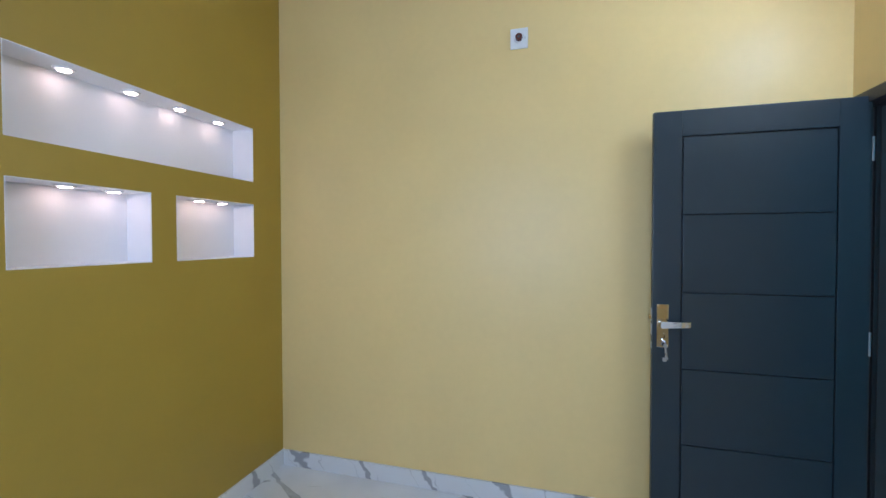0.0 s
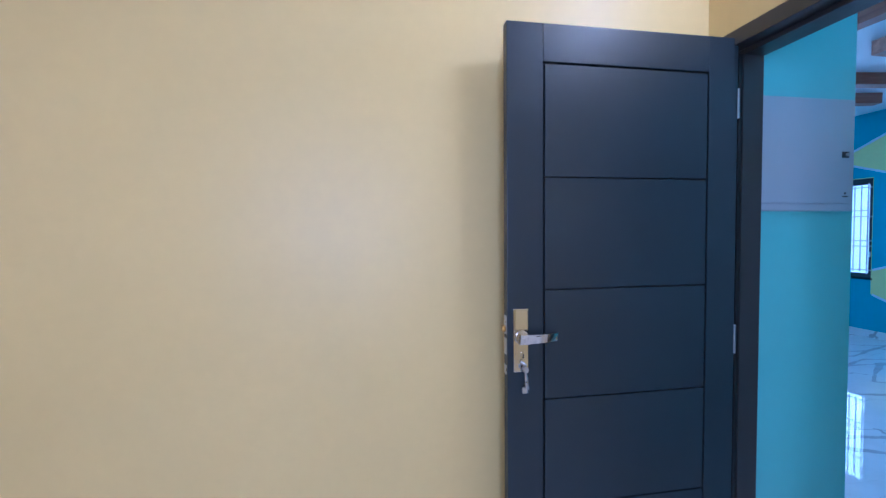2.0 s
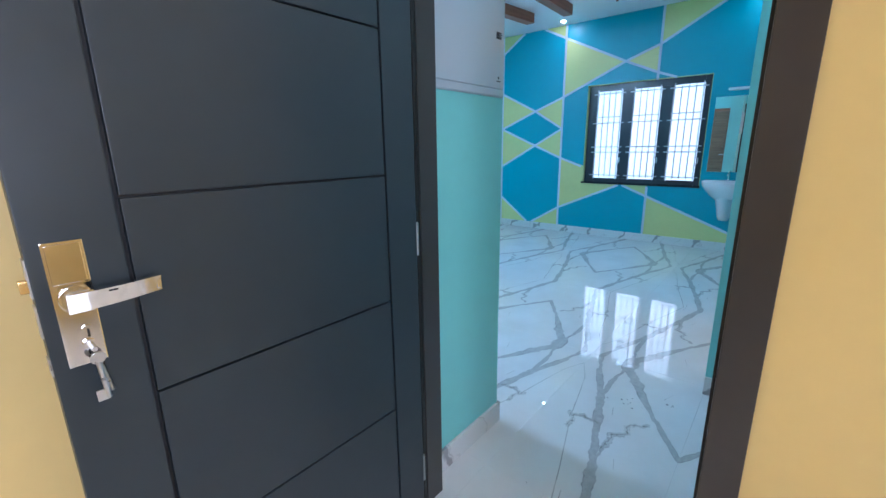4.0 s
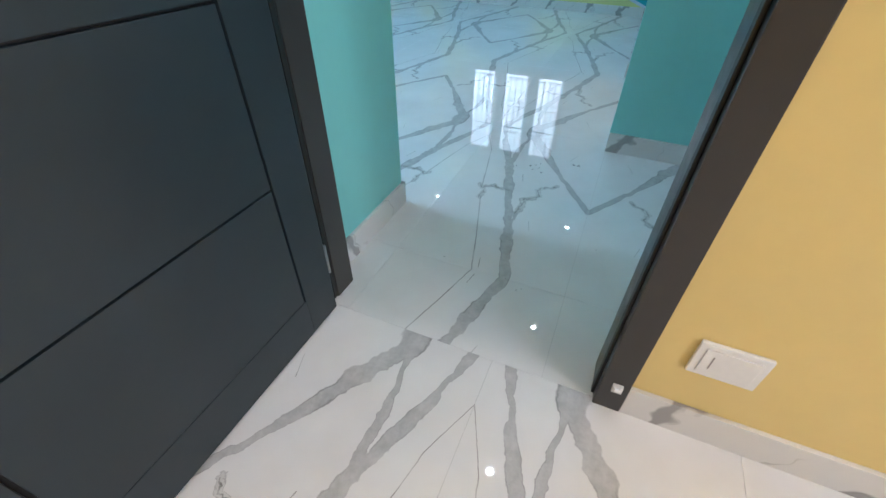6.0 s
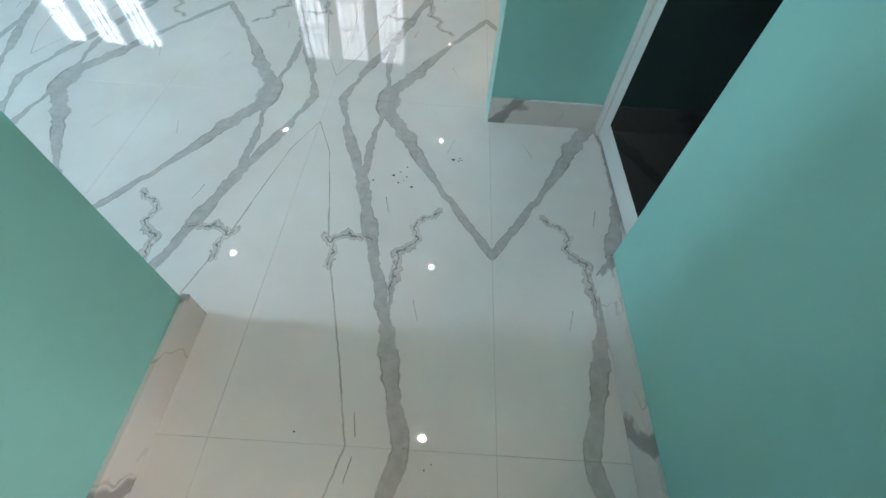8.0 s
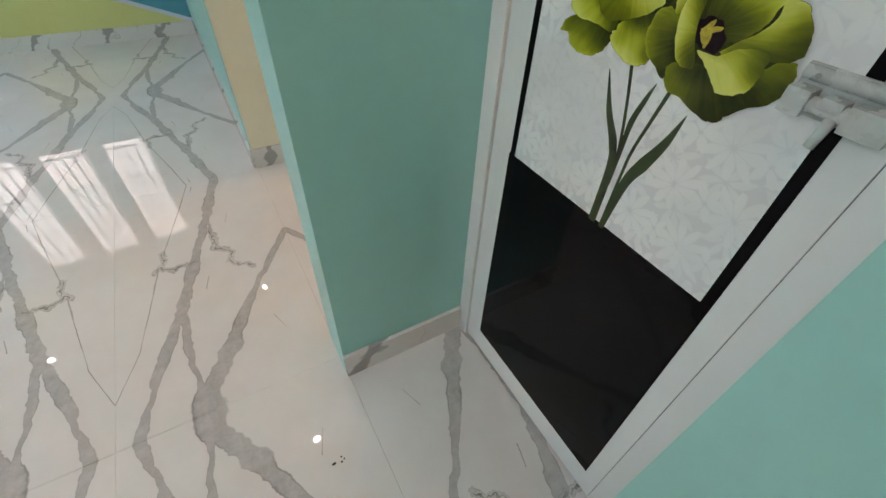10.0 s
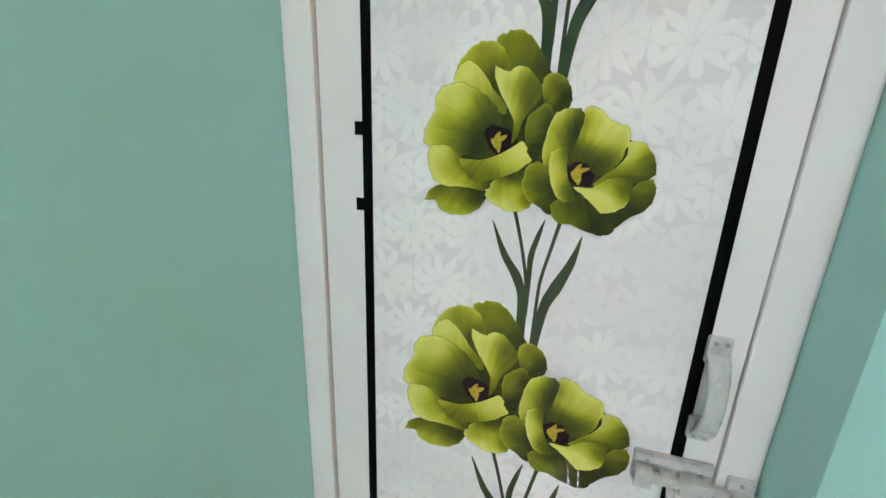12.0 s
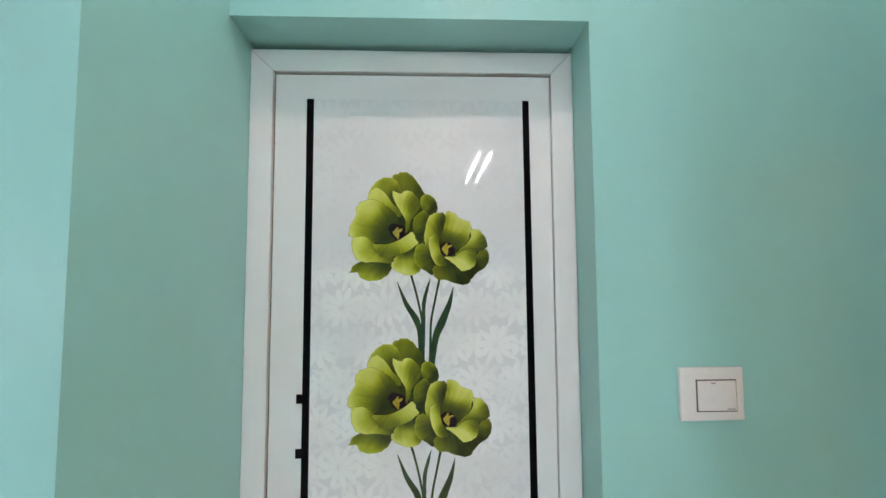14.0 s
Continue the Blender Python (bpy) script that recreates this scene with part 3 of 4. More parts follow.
for i in range(5):
    part("panel", B(GX0 + 0.0075, GX1 - 0.006, YF + 0.0006, YB_ - 0.002, GZ[i] + (0.001 if i == 0 else 0.0026), GZ[i + 1] - (0.005 if i == 4 else 0.0026), bevel=0.0015), DOOR_PAINT, dr)
for z in (0.20, 1.02, 1.84):
    hg = part("hinge", C((-0.004, YF + 0.003, z - 0.05), (-0.004, YF + 0.003, z + 0.05), 0.0055, seg=14), HINGE, dr, "steel butt hinge")
    part("leaf_plate", B(-0.0075, -0.0045, YF + 0.012, YB_, z - 0.05, z + 0.05), HINGE, hg)
lp = part("lock_plate", B(-0.818, -0.768, YF - 0.007, YF + 0.001, 0.955, 1.158, bevel=0.002), CHROME, dr, "polished steel lock plate")
part("cover", B(-0.814, -0.772, YF - 0.011, YF - 0.006, 1.092, 1.154, bevel=0.0015), CHROME, lp)
part("boss", B(-0.806, -0.774, YF - 0.036, YF - 0.006, 1.049, 1.083, bevel=0.004), CHROME, lp)
lev = bmesh.new()
prev = None
for k in range(11):
    s = k / 10
    x = -0.806 + 0.123 * s
    y = YF - 0.034 - 0.006 * math.sin(s * math.pi)
    h = 0.0155 - 0.0025 * s
    zc = 1.066 + 0.005 * s
    ring = [lev.verts.new((x, y + dy, zc + dz)) for dy, dz in ((-0.0015, -h), (0.005, -h), (0.003, h), (-0.0075, h))]
    if prev:
        for i in range(4):
            lev.faces.new((prev[i], prev[i - 1], ring[i - 1], ring[i]))
    else:
        lev.faces.new(ring)
    prev = ring
lev.faces.new(prev)
part("lever", lev, CHROME, lp, "polished steel lever handle")
part("lever_tip", B(-0.690, -0.684, YF - 0.040, YF - 0.014, 1.061, 1.081, bevel=0.002), CHROME, lp)
part("keyhole", C((-0.786, YF - 0.0095, 1.012), (-0.786, YF - 0.005, 1.012), 0.008, seg=18), CHROME, lp)
part("key_slot", B(-0.7875, -0.7845, YF - 0.0102, YF - 0.009, 1.000, 1.014), GROOVE, lp)
part("cylinder", C((-0.788, YF - 0.012, 0.988), (-0.788, YF - 0.004, 0.988), 0.0085, seg=20), CHROME, lp)
key = part("key", C((-0.786, YF - 0.030, 0.984), (-0.786, YF - 0.012, 0.984), 0.004, seg=10), STEEL, lp, "steel key hanging in the lock")
part("cover_rim", C((-0.791, YF - 0.0125, 1.066), (-0.791, YF - 0.006, 1.066), 0.0215, 0.0205, seg=32, bevel=0.0008), CHROME, lp)
part("lever_slot", B(-0.756, -0.744, YF - 0.0470, YF - 0.034, 1.0765, 1.0790), GROOVE, lp)
part("spare_key", C((-0.783, YF - 0.022, 0.960), (-0.774, YF - 0.020, 0.903), 0.0035, seg=10), STEEL, lp, "second steel key on the ring")
part("spare_bow", C((-0.783, YF - 0.0235, 0.966), (-0.783, YF - 0.0205, 0.966), 0.0095, seg=18), STEEL, lp)
for nm, bm in (("bow", C((-0.785, YF - 0.029, 0.967), (-0.785, YF - 0.0265, 0.967), 0.0095, seg=18)),
               ("shank", C((-0.785, YF - 0.026, 0.962), (-0.781, YF - 0.026, 0.895), 0.004, seg=10)),
               ("bit", B(-0.796, -0.780, YF - 0.028, YF - 0.024, 0.893, 0.912, bevel=0.001))):
    part(nm, bm, STEEL, lp)
for z0, z1 in ((1.075, 1.135), (1.01, 1.062), (0.945, 0.975)):
    part("strike_plate", B(D0 - 0.002, D0 + 0.001, YF + 0.006, YB_ - 0.006, z0, z1), STEEL, dr, "steel edge plate")
part("latch_bolt", B(D0 - 0.012, D0, YF + 0.010, YB_ - 0.010, 1.083, 1.103, bevel=0.002), BRASS, dr, "brass latch bolt")

st = thing("door_catch", "small white plastic door catch on the frame", "door catch", at=(-0.012, -0.962, 0.10))
part("catch_body", B(-0.016, -0.003, -0.012, 0.012, -0.010, 0.010, bevel=0.002), PLASTIC, st)
part("catch_roller", C((-0.018, -0.007, 0.003), (-0.018, 0.007, 0.003), 0.005, seg=12), PLASTIC, st)

# ---------------------------------------------------------------- bathroom door
FY, LY = -1.187, -1.193


def sheet(poly, y0, y1):
    """A thin upright film with the given outline in x and z."""
    bm = bmesh.new()
    a, b = [bm.verts.new((x, y1, z)) for x, z in poly], [bm.verts.new((x, y0, z)) for x, z in poly]
    bm.faces.new(a), bm.faces.new(b)
    for i in range(len(poly)):
        bm.faces.new((a[i], a[i - 1], b[i - 1], b[i]))
    return bm


bf = thing("door_frame_2", "glossy white plastic bathroom door frame", "door frame", kind="structure")
FX0, FX1, FZ = 0.8155, 1.4795, 2.155
LX0, LX1, LZ = 0.8625, 1.4300, 2.1045


def mitred(x0, x1, z0, z1, w, y0, y1):
    """Left and right uprights and a head with mitred upper corners."""
    out = []
    for poly in ([(x0, z0), (x0, z1), (x0 + w, z1 - w), (x0 + w, z0)], [(x1, z0), (x1, z1), (x1 - w, z1 - w), (x1 - w, z0)],
                 [(x0, z1), (x1, z1), (x1 - w, z1 - w), (x0 + w, z1 - w)]):
        bm = bmesh.new()
        a = [bm.verts.new((x, y1, z)) for x, z in poly]
        b = [bm.verts.new((x, y0, z)) for x, z in poly]
        bm.faces.new(a), bm.faces.new(b)
        for i in range(4):
            bm.faces.new((a[i], a[i - 1], b[i - 1], b[i]))
        bmesh.ops.recalc_face_normals(bm, faces=bm.faces[:])
        bmesh.ops.bevel(bm, geom=bm.edges[:], offset=0.003, segments=2, affect="EDGES", profile=0.7)
        out.append(bm)
    return out


for nm, bm in zip(("upright", "upright", "head"), mitred(FX0, FX1, 0.0, FZ, 0.0455, -1.242, FY)):
    part(nm, bm, PVC, bf)
part("frame_gap", B(LX0 - 0.004, LX1 + 0.004, -1.235, -1.200, 0.01, LZ + 0.003), PVC_GAP, bf, "brown gap round the door")
bd = thing("door_2", "closed white bathroom door with green flower print", "door", kind="structure")
part("leaf", B(LX0, LX1, -1.232, LY, 0.014, LZ, bevel=0.002), PVC, bd)
SX0, SX1, SZ0, SZM, SZ1 = 0.9075, 1.366, 0.098, 0.729, 2.053
film = part("print_film", B(SX0, SX1, LY - 0.001, LY + 0.0005, SZM, SZ1), DAMASK, bd, "pale damask printed film")
part("black_field", sheet([(SX0 - 0.006, SZM), (SX1 + 0.004, SZM), (SX1 + 0.002, SZ0), (SX0 - 0.009, SZ0)], LY - 0.001, LY + 0.0007), BLACK_FILM, bd, "glossy black lower field")
part("black_stripe", sheet([(SX0, SZ1), (SX0 + 0.0135, SZ1), (SX0 + 0.0095, SZM), (SX0 - 0.006, SZM)], LY - 0.001, LY + 0.0009), BLACK_FILM, bd)
part("black_stripe", B(SX1 - 0.0145, SX1, LY - 0.001, LY + 0.0009, SZM, SZ1), BLACK_FILM, bd)
for z in (1.449, 1.345):
    part("black_tab", B(SX1 - 0.002, SX1 + 0.0115, LY - 0.001, LY + 0.0008, z - 0.009, z + 0.009), BLACK_FILM, bd)


def blob(bm, uvl, cx, cz, rx, rz, turn, seed, ex, ez, tone, y, ruffle=0.15):
    """One flat printed petal with a ruffled outline; its u runs from the flower's eye outwards."""
    rnd = random.Random(seed)
    ph = [rnd.uniform(0, 6.28) for _ in range(4)]
    am = [rnd.uniform(0.4, 1.0) * ruffle for _ in range(4)]
    c, s = math.cos(turn), math.sin(turn)
    rings = []
    out = Vector((cx - ex, cz - ez))
    out = out.normalized() if out.length > 0.012 else Vector((0.0, 1.0))
    half = (rx + rz) / 2
    for f in (0.35, 0.7, 1.0):
        ring = []
        for k in range(36):
            a = k / 36 * 2 * math.pi
            r = f * (1 + (am[0] * math.sin(2 * a + ph[0]) * 0.7 + am[1] * math.sin(3 * a + ph[1]) * 0.6 + am[2] * math.sin(7 * a + ph[2]) * 0.28 + am[3] * math.sin(13 * a + ph[3]) * 0.16) * f)
            px, pz = r * rx * math.cos(a), r * rz * math.sin(a)
            ring.append(bm.verts.new((cx + px * c - pz * s, y, cz + px * s + pz * c)))
        rings.append(ring)
    mid = bm.verts.new((cx, y, cz))
    faces = [bm.faces.new((mid, rings[0][k], rings[0][(k + 1) % 36])) for k in range(36)]
    for i in range(2):
        faces += [bm.faces.new((rings[i][k], rings[i + 1][k], rings[i + 1][(k + 1) % 36], rings[i][(k + 1) % 36])) for k in range(36)]
    for f in faces:
        for lo in f.loops:
            dx, dz = lo.vert.co.x - cx, lo.vert.co.z - cz
            lo[uvl].uv = (0.5 + 0.5 * (dx * out[0] + dz * out[1]) / half, tone)


PX = 1 / 907
K = 0.00038


def petal(knots, side, dark, bright, cup=0.0):
    """A printed petal, in the motif's own units right and down of the bloom's eye: a soft outline through a few knots,
    shaded from its dark to its bright side (degrees), the cup being the radius of the dark hollow round the eye."""
    return knots, side, dark, bright, cup


BLOOM_A = (
    petal(((-30, -280), (60, -290), (140, -190), (190, -120), (140, 30), (90, 170), (-60, 150), (-200, 120), (-210, -60), (-130, -190)), 120, 0.10, 0.24),
    petal(((-25, -290), (5, -323), (50, -329), (95, -295), (150, -210), (185, -160), (150, -110), (60, -150)), 115, 0.10, 0.46),
    petal(((-148, -215), (-125, -262), (-80, -297), (-25, -297), (10, -260), (20, -190), (-10, -130), (-90, -170)), 120, 0.22, 0.62),
    petal(((125, -165), (130, -198), (158, -211), (195, -192), (214, -155), (212, -115), (175, -95), (140, -120)), 130, 0.14, 0.56),
    petal(((88, -75), (118, -108), (145, -122), (167, -92), (155, -20), (140, 40), (110, 38), (88, -8)), 140, 0.12, 0.44),
    petal(((-153, -180), (-145, -220), (-110, -245), (-65, -215), (-25, -160), (20, -112), (5, -88), (-85, -155)), 150, 0.42, 0.84),
    petal(((-220, 165), (-170, 148), (-95, 150), (-28, 160), (-38, 205), (-80, 242), (-140, 252), (-190, 236), (-210, 205), (-246, 208)), 250, 0.20, 0.62),
    petal(((-15, 135), (35, 105), (95, 85), (125, 115), (112, 150), (126, 188), (105, 214), (60, 224), (10, 208), (-28, 180)), 240, 0.22, 0.80),
    petal(((-254, -12), (-238, -60), (-218, -92), (-216, -135), (-190, -168), (-135, -180), (-80, -160), (-30, -125), (8, -60), (-20, 30), (-110, 50), (-235, 25)), 150, 0.20, 0.80, 150),
    petal(((-236, 32), (-175, 18), (-120, 55), (-60, 78), (-18, 130), (-35, 160), (-100, 153), (-180, 152), (-224, 120)), 200, 0.30, 0.86),
    petal(((-128, 62), (-55, 60), (20, 32), (75, -5), (92, 8), (102, 38), (112, 52), (70, 88), (10, 116), (-48, 133), (-85, 120)), 75, 0.40, 0.82),
    petal(((-24, -226), (18, -214), (66, -230), (124, -170), (118, -130), (80, -80), (60, -18), (44, 0), (50, -48), (34, -92), (4, -140), (-16, -180)), 160, 0.34, 1.0),
)
BLOOM_B = (
    petal(((-90, -140), (0, -170), (90, -140), (190, -60), (190, 60), (110, 140), (-30, 140), (-130, 90), (-140, 0)), 120, 0.10, 0.22),
    petal(((-170, 30), (-155, -20), (-115, -30), (-80, 0), (-65, 60), (-55, 110), (-75, 136), (-115, 110), (-145, 95), (-167, 60)), 170, 0.16, 0.50),
    petal(((-65, 90), (-25, 80), (25, 70), (75, 110), (115, 118), (133, 140), (125, 175), (95, 189), (45, 180), (-5, 162), (-45, 160), (-70, 125)), 200, 0.06, 0.42),
    petal(((150, 50), (185, 8), (220, 5), (230, 50), (210, 95), (165, 125), (130, 160), (110, 130), (135, 90)), 100, 0.04, 0.40),
    petal(((-10, -180), (15, -203), (50, -191), (75, -165), (120, -150), (135, -120), (125, -70), (105, -30), (55, 5), (5, -10), (-25, -50), (-10, -120)), 55, 0.26, 0.80, 100),
    petal(((135, -105), (180, -100), (215, -50), (216, -8), (175, 12), (115, 22), (50, 32), (75, 0), (115, -35), (135, -70)), 120, 0.26, 0.78),
    petal(((-115, -50), (-105, -130), (-85, -180), (-45, -196), (-5, -186), (-8, -130), (-35, -80), (-65, -68), (-95, -18)), 165, 0.18, 0.74),
    petal(((-85, -65), (-40, -80), (-36, -20), (-25, 22), (-5, 60), (-3, 86), (-45, 85), (-72, 50), (-90, -10)), 190, 0.32, 0.82),
    petal(((-8, 40), (45, 38), (95, 6), (155, 0), (162, 32), (155, 80), (125, 106), (85, 115), (55, 90), (25, 65)), 240, 0.34, 0.96),
)


def loop(knots, n):
    """A closed smooth curve of n points through the knots."""
    m, out = len(knots), []
    for i in range(n):
        j, f = divmod(i * m / n, 1.0)
        a, b, c, d = (knots[(int(j) + q) % m] for q in (-1, 0, 1, 2))
        out.append([0.5 * (2 * b[e] + (c[e] - a[e]) * f + (2 * a[e] - 5 * b[e] + 4 * c[e] - d[e]) * f * f + (3 * b[e] - a[e] - 3 * c[e] + d[e]) * f ** 3) for e in (0, 1)])
    return out


def print_petal(bm, uvl, ex, ez, row, seed, y, k, shade=False):
    knots, side, dark, bright, cup = row
    rnd = random.Random(seed)
    ph = [rnd.uniform(0, 6.28) for _ in range(5)]
    n, rings = 72, (0.2, 0.4, 0.6, 0.76, 0.88, 0.95, 1.0)
    rim = loop(knots, n)
    cx, cz = (sum(q[e] for q in rim) / n for e in (0, 1))
    lx, lz = math.cos(radians(side)), -math.sin(radians(side))
    along = [(q[0] - cx) * lx + (q[1] - cz) * lz for q in rim]
    lo_, hi_ = min(along), max(along)
    size = max(math.hypot(q[0] - cx, q[1] - cz) for q in rim)

    def vert(f, i):
        a = i / n * 2 * math.pi
        wave = 1 + f ** 4 * (0.016 * math.sin(11 * a + ph[0]) + 0.014 * math.sin(17 * a + ph[1]) + 0.010 * math.sin(29 * a + ph[2])) + (0.012 if shade else 0.0)
        dx, dz = (rim[i % n][0] - cx) * f * wave, (rim[i % n][1] - cz) * f * wave
        g = (dx * lx + dz * lz - lo_) / (hi_ - lo_)
        fold = math.sin(5.0 * (dx * lz - dz * lx) / size + ph[3]) + 0.5 * math.sin(7.0 * (dx * lx + dz * lz) / size + 3.0 * (dx * lz - dz * lx) / size + ph[4])
        g = max(0.0, min(1.0, g + 0.10 * fold))
        g = g * g * (3 - 2 * g)
        tone = dark + (bright - dark) * g
        tone += 0.10 * g * max(0.0, (f - 0.85) / 0.15)
        tone = 0.5 + (tone - 0.5) * 1.5
        if cup:
            h = max(0.0, min(1.0, (math.hypot(cx + dx, cz + dz) - 0.25 * cup) / cup))
            tone *= 0.34 + 0.66 * h * h * (3 - 2 * h)
        if shade:
            tone = 0.16
        px, pz = cx + dx, cz + dz
        return bm.verts.new((ex - px * k, y, ez - pz * k)), max(0.02, min(1.0, tone)), math.atan2(pz, px)

    mid = vert(0.0, 0)
    grid = [[vert(f, i) for i in range(n)] for f in rings]
    cells = [(mid, grid[0][i], grid[0][(i + 1) % n]) for i in range(n)]
    for j in range(len(rings) - 1):
        cells += [(grid[j][i], grid[j + 1][i], grid[j + 1][(i + 1) % n], grid[j][(i + 1) % n]) for i in range(n)]
    for cell in cells:
        f = bm.faces.new([q[0] for q in cell])
        for lo, q in zip(f.loops, cell):
            lo[uvl].uv = (q[1], q[2])


def flower(ox, ez, size=1.0):
    k = K * size
    for petals, (fx, fz), seed, order in ((BLOOM_A, (0, 0), 11, 0), (BLOOM_B, (260, 87), 40, 1)):
        y = LY + 0.0012 + 0.0016 * order
        bm = bmesh.new()
        uvl = bm.loops.layers.uv.new("UVMap")
        ex, ezz = ox - fx * k, ez - fz * k
        for i, row in enumerate(petals):
            if i > 3:  # printed shadow under the nearer petals
                print_petal(bm, uvl, ex, ezz, row, seed + i, y + 0.00011 * i - 0.00005, k, True)
            print_petal(bm, uvl, ex, ezz, row, seed + i, y + 0.00011 * i, k)
        part("printed_flower", bm, PETAL, film, "yellow-green printed flower")
        # the dark throat lies over the back petals and under the front lip
        yy = y + (0.00096, 0.00061)[order]
        bm = bmesh.new()
        uvl = bm.loops.layers.uv.new("UVMap")
        blob(bm, uvl, ex - (8, 2)[order] * k, ezz - (-6, 0)[order] * k, (56, 44)[order] * k, (42, 40)[order] * k, 0.4, seed + 20, 0, 0, 1, yy, 0.22)
        part("throat", bm, THROAT, film)
        bm = bmesh.new()
        uvl = bm.loops.layers.uv.new("UVMap")
        for j, (dx, dz, a) in enumerate(((-8, 8, 0.9), (10, -12, -0.4), (4, 10, 1.5), (-6, -14, 2.2))):
            blob(bm, uvl, ex - dx * k, ezz - dz * k, 21 * k, 7.5 * k, a, seed + 30 + j, 0, 0, 1, yy + 0.00003 + 0.00001 * j)
        part("stamen", bm, STAMEN, film)


def blade(pts, widths, y):
    """A flat tapering leaf along a curve of (right, down) offsets."""
    bm = bmesh.new()
    n = len(pts)
    cur = []
    for k in range(25):
        s = k / 24 * (n - 1)
        i = min(int(s), n - 2)
        f = s - i
        p = [pts[max(0, min(n - 1, i + j))] for j in (-1, 0, 1, 2)]
        q = [0.5 * ((2 * p[1][d]) + (-p[0][d] + p[2][d]) * f + (2 * p[0][d] - 5 * p[1][d] + 4 * p[2][d] - p[3][d]) * f * f + (-p[0][d] + 3 * p[1][d] - 3 * p[2][d] + p[3][d]) * f ** 3) for d in (0, 1)]
        w = widths[i] + (widths[i + 1] - widths[i]) * f
        cur.append((Vector(q), w))
    prev = None
    for k, (q, w) in enumerate(cur):
        d = (cur[min(24, k + 1)][0] - cur[max(0, k - 1)][0]).normalized()
        nrm = Vector((-d.y, d.x)) * w
        a, b = bm.verts.new((q.x + nrm.x, y, q.y + nrm.y)), bm.verts.new((q.x - nrm.x, y, q.y - nrm.y))
        if prev:
            bm.faces.new((prev[0], prev[1], b, a))
        prev = (a, b)
    return bm


def stems(ox, ez, foot, size):
    rows = (
        ([(0, 96), (18, 140), (38, 172), (46, 205), (46, 290)], (0.2, 4.5, 6.5, 5, 4)),
        ([(28, 84), (38, 120), (48, 165), (52, 205), (52, 290)], (2.4, 2.2, 2.2, 2.2, 2.4)),
        ([(66, 90), (60, 110), (53, 140), (53, 175), (53, 225)], (0.2, 3.0, 4.0, 3.0, 2.2)),
        ([(84, 92), (76, 130), (68, 170), (66, 205), (64, 290)], (2.4, 2.2, 2.2, 2.2, 2.4)),
        ([(112, 106), (103, 142), (88, 178), (75, 212), (66, 290)], (0.2, 5, 8, 6.5, 4)),
    )
    u = 0.92 * PX * size
    for i, (pts, ws) in enumerate(rows):
        part("printed_leaf", blade([(ox - px * u, ez - (84 + (pz - 84) * foot) * u) for px, pz in pts], [w * u for w in ws], LY + 0.0008 + 0.00008 * i), LEAF, film, "dark green printed leaf")


for ox, ez, size, foot in ((1.181, 1.775, 1.0, 1.0), (1.180, 1.439, 1.0, 1.0), (1.187, 1.077, 1.19, 1.02)):
    flower(ox, ez, size)
    stems(ox, ez, foot, size)

# white plastic pull handle and tower bolt
hd = part("pull_handle", B(0.881, 0.9075, LY - 0.001, LY + 0.009, 1.190, 1.226, bevel=0.004), FITTING, bd, "milky plastic pull handle")
part("foot", B(0.881, 0.9075, LY - 0.001, LY + 0.009, 1.080, 1.112, bevel=0.004), FITTING, hd)
grip = bmesh.new()
prev = None
for k in range(19):
    s = k / 18
    z = 1.088 + 0.116 * s
    y = LY + 0.006 + 0.028 * math.sin(s * math.pi) ** 0.55
    w = 0.0125 - 0.002 * math.sin(s * math.pi)
    ring = [grip.verts.new((0.894 + w * math.copysign(abs(math.cos(a)) ** 0.6, math.cos(a)), y + 0.0045 * math.copysign(abs(math.sin(a)) ** 0.6, math.sin(a)), z)) for a in [i / 16 * 6.2832 for i in range(16)]]
    if prev:
        for i in range(16):
            grip.faces.new((prev[i], prev[i - 1], ring[i - 1], ring[i]))
    else:
        grip.faces.new(ring)
    prev = ring
grip.faces.new(prev)
part("grip", grip, FITTING, hd, smooth=True)
for x, z in ((0.900, 1.2185), (0.888, 1.2185), (0.900, 1.087), (0.888, 1.087)):
    part("screw", C((x, LY + 0.0085, z), (x, LY + 0.0100, z), 0.0028, seg=12), PLASTIC_GREY, hd)
tb = part("tower_bolt", B(0.866, 0.962, LY - 0.001, LY + 0.006, 0.998, 1.044, bevel=0.003), FITTING, bd, "milky plastic tower bolt")
part("ridge", C((0.868, LY + 0.006, 1.036), (0.960, LY + 0.006, 1.036), 0.007, seg=16), FITTING, tb, smooth=True)
part("rod", C((0.838, LY + 0.015, 1.013), (0.958, LY + 0.015, 1.013), 0.0080, seg=18), FITTING, tb, smooth=True)
for x0, x1 in ((0.938, 0.961), (0.868, 0.906)):
    part("guide", B(x0, x1, LY + 0.002, LY + 0.026, 1.000, 1.026, bevel=0.005), FITTING, tb)
part("slider", B(0.910, 0.930, LY + 0.004, LY + 0.023, 1.010, 1.024, bevel=0.003), FITTING, tb)
part("knob", C((0.914, LY + 0.015, 1.012), (0.914, LY + 0.030, 0.982), 0.0058, 0.0048, seg=14), FITTING, tb, smooth=True)
for x, z in ((0.880, 1.030), (0.946, 1.036)):
    part("screw", C((x, LY + 0.010, z), (x, LY + 0.0140, z), 0.0026, seg=12), PLASTIC_GREY, tb)
kp = part("keeper", B(0.820, 0.851, FY - 0.001, FY + 0.010, 0.993, 1.038, bevel=0.005), FITTING, bd, "milky plastic bolt keeper")
part("hood", B(0.822, 0.849, FY + 0.008, FY + 0.024, 1.000, 1.026, bevel=0.006), FITTING, kp)
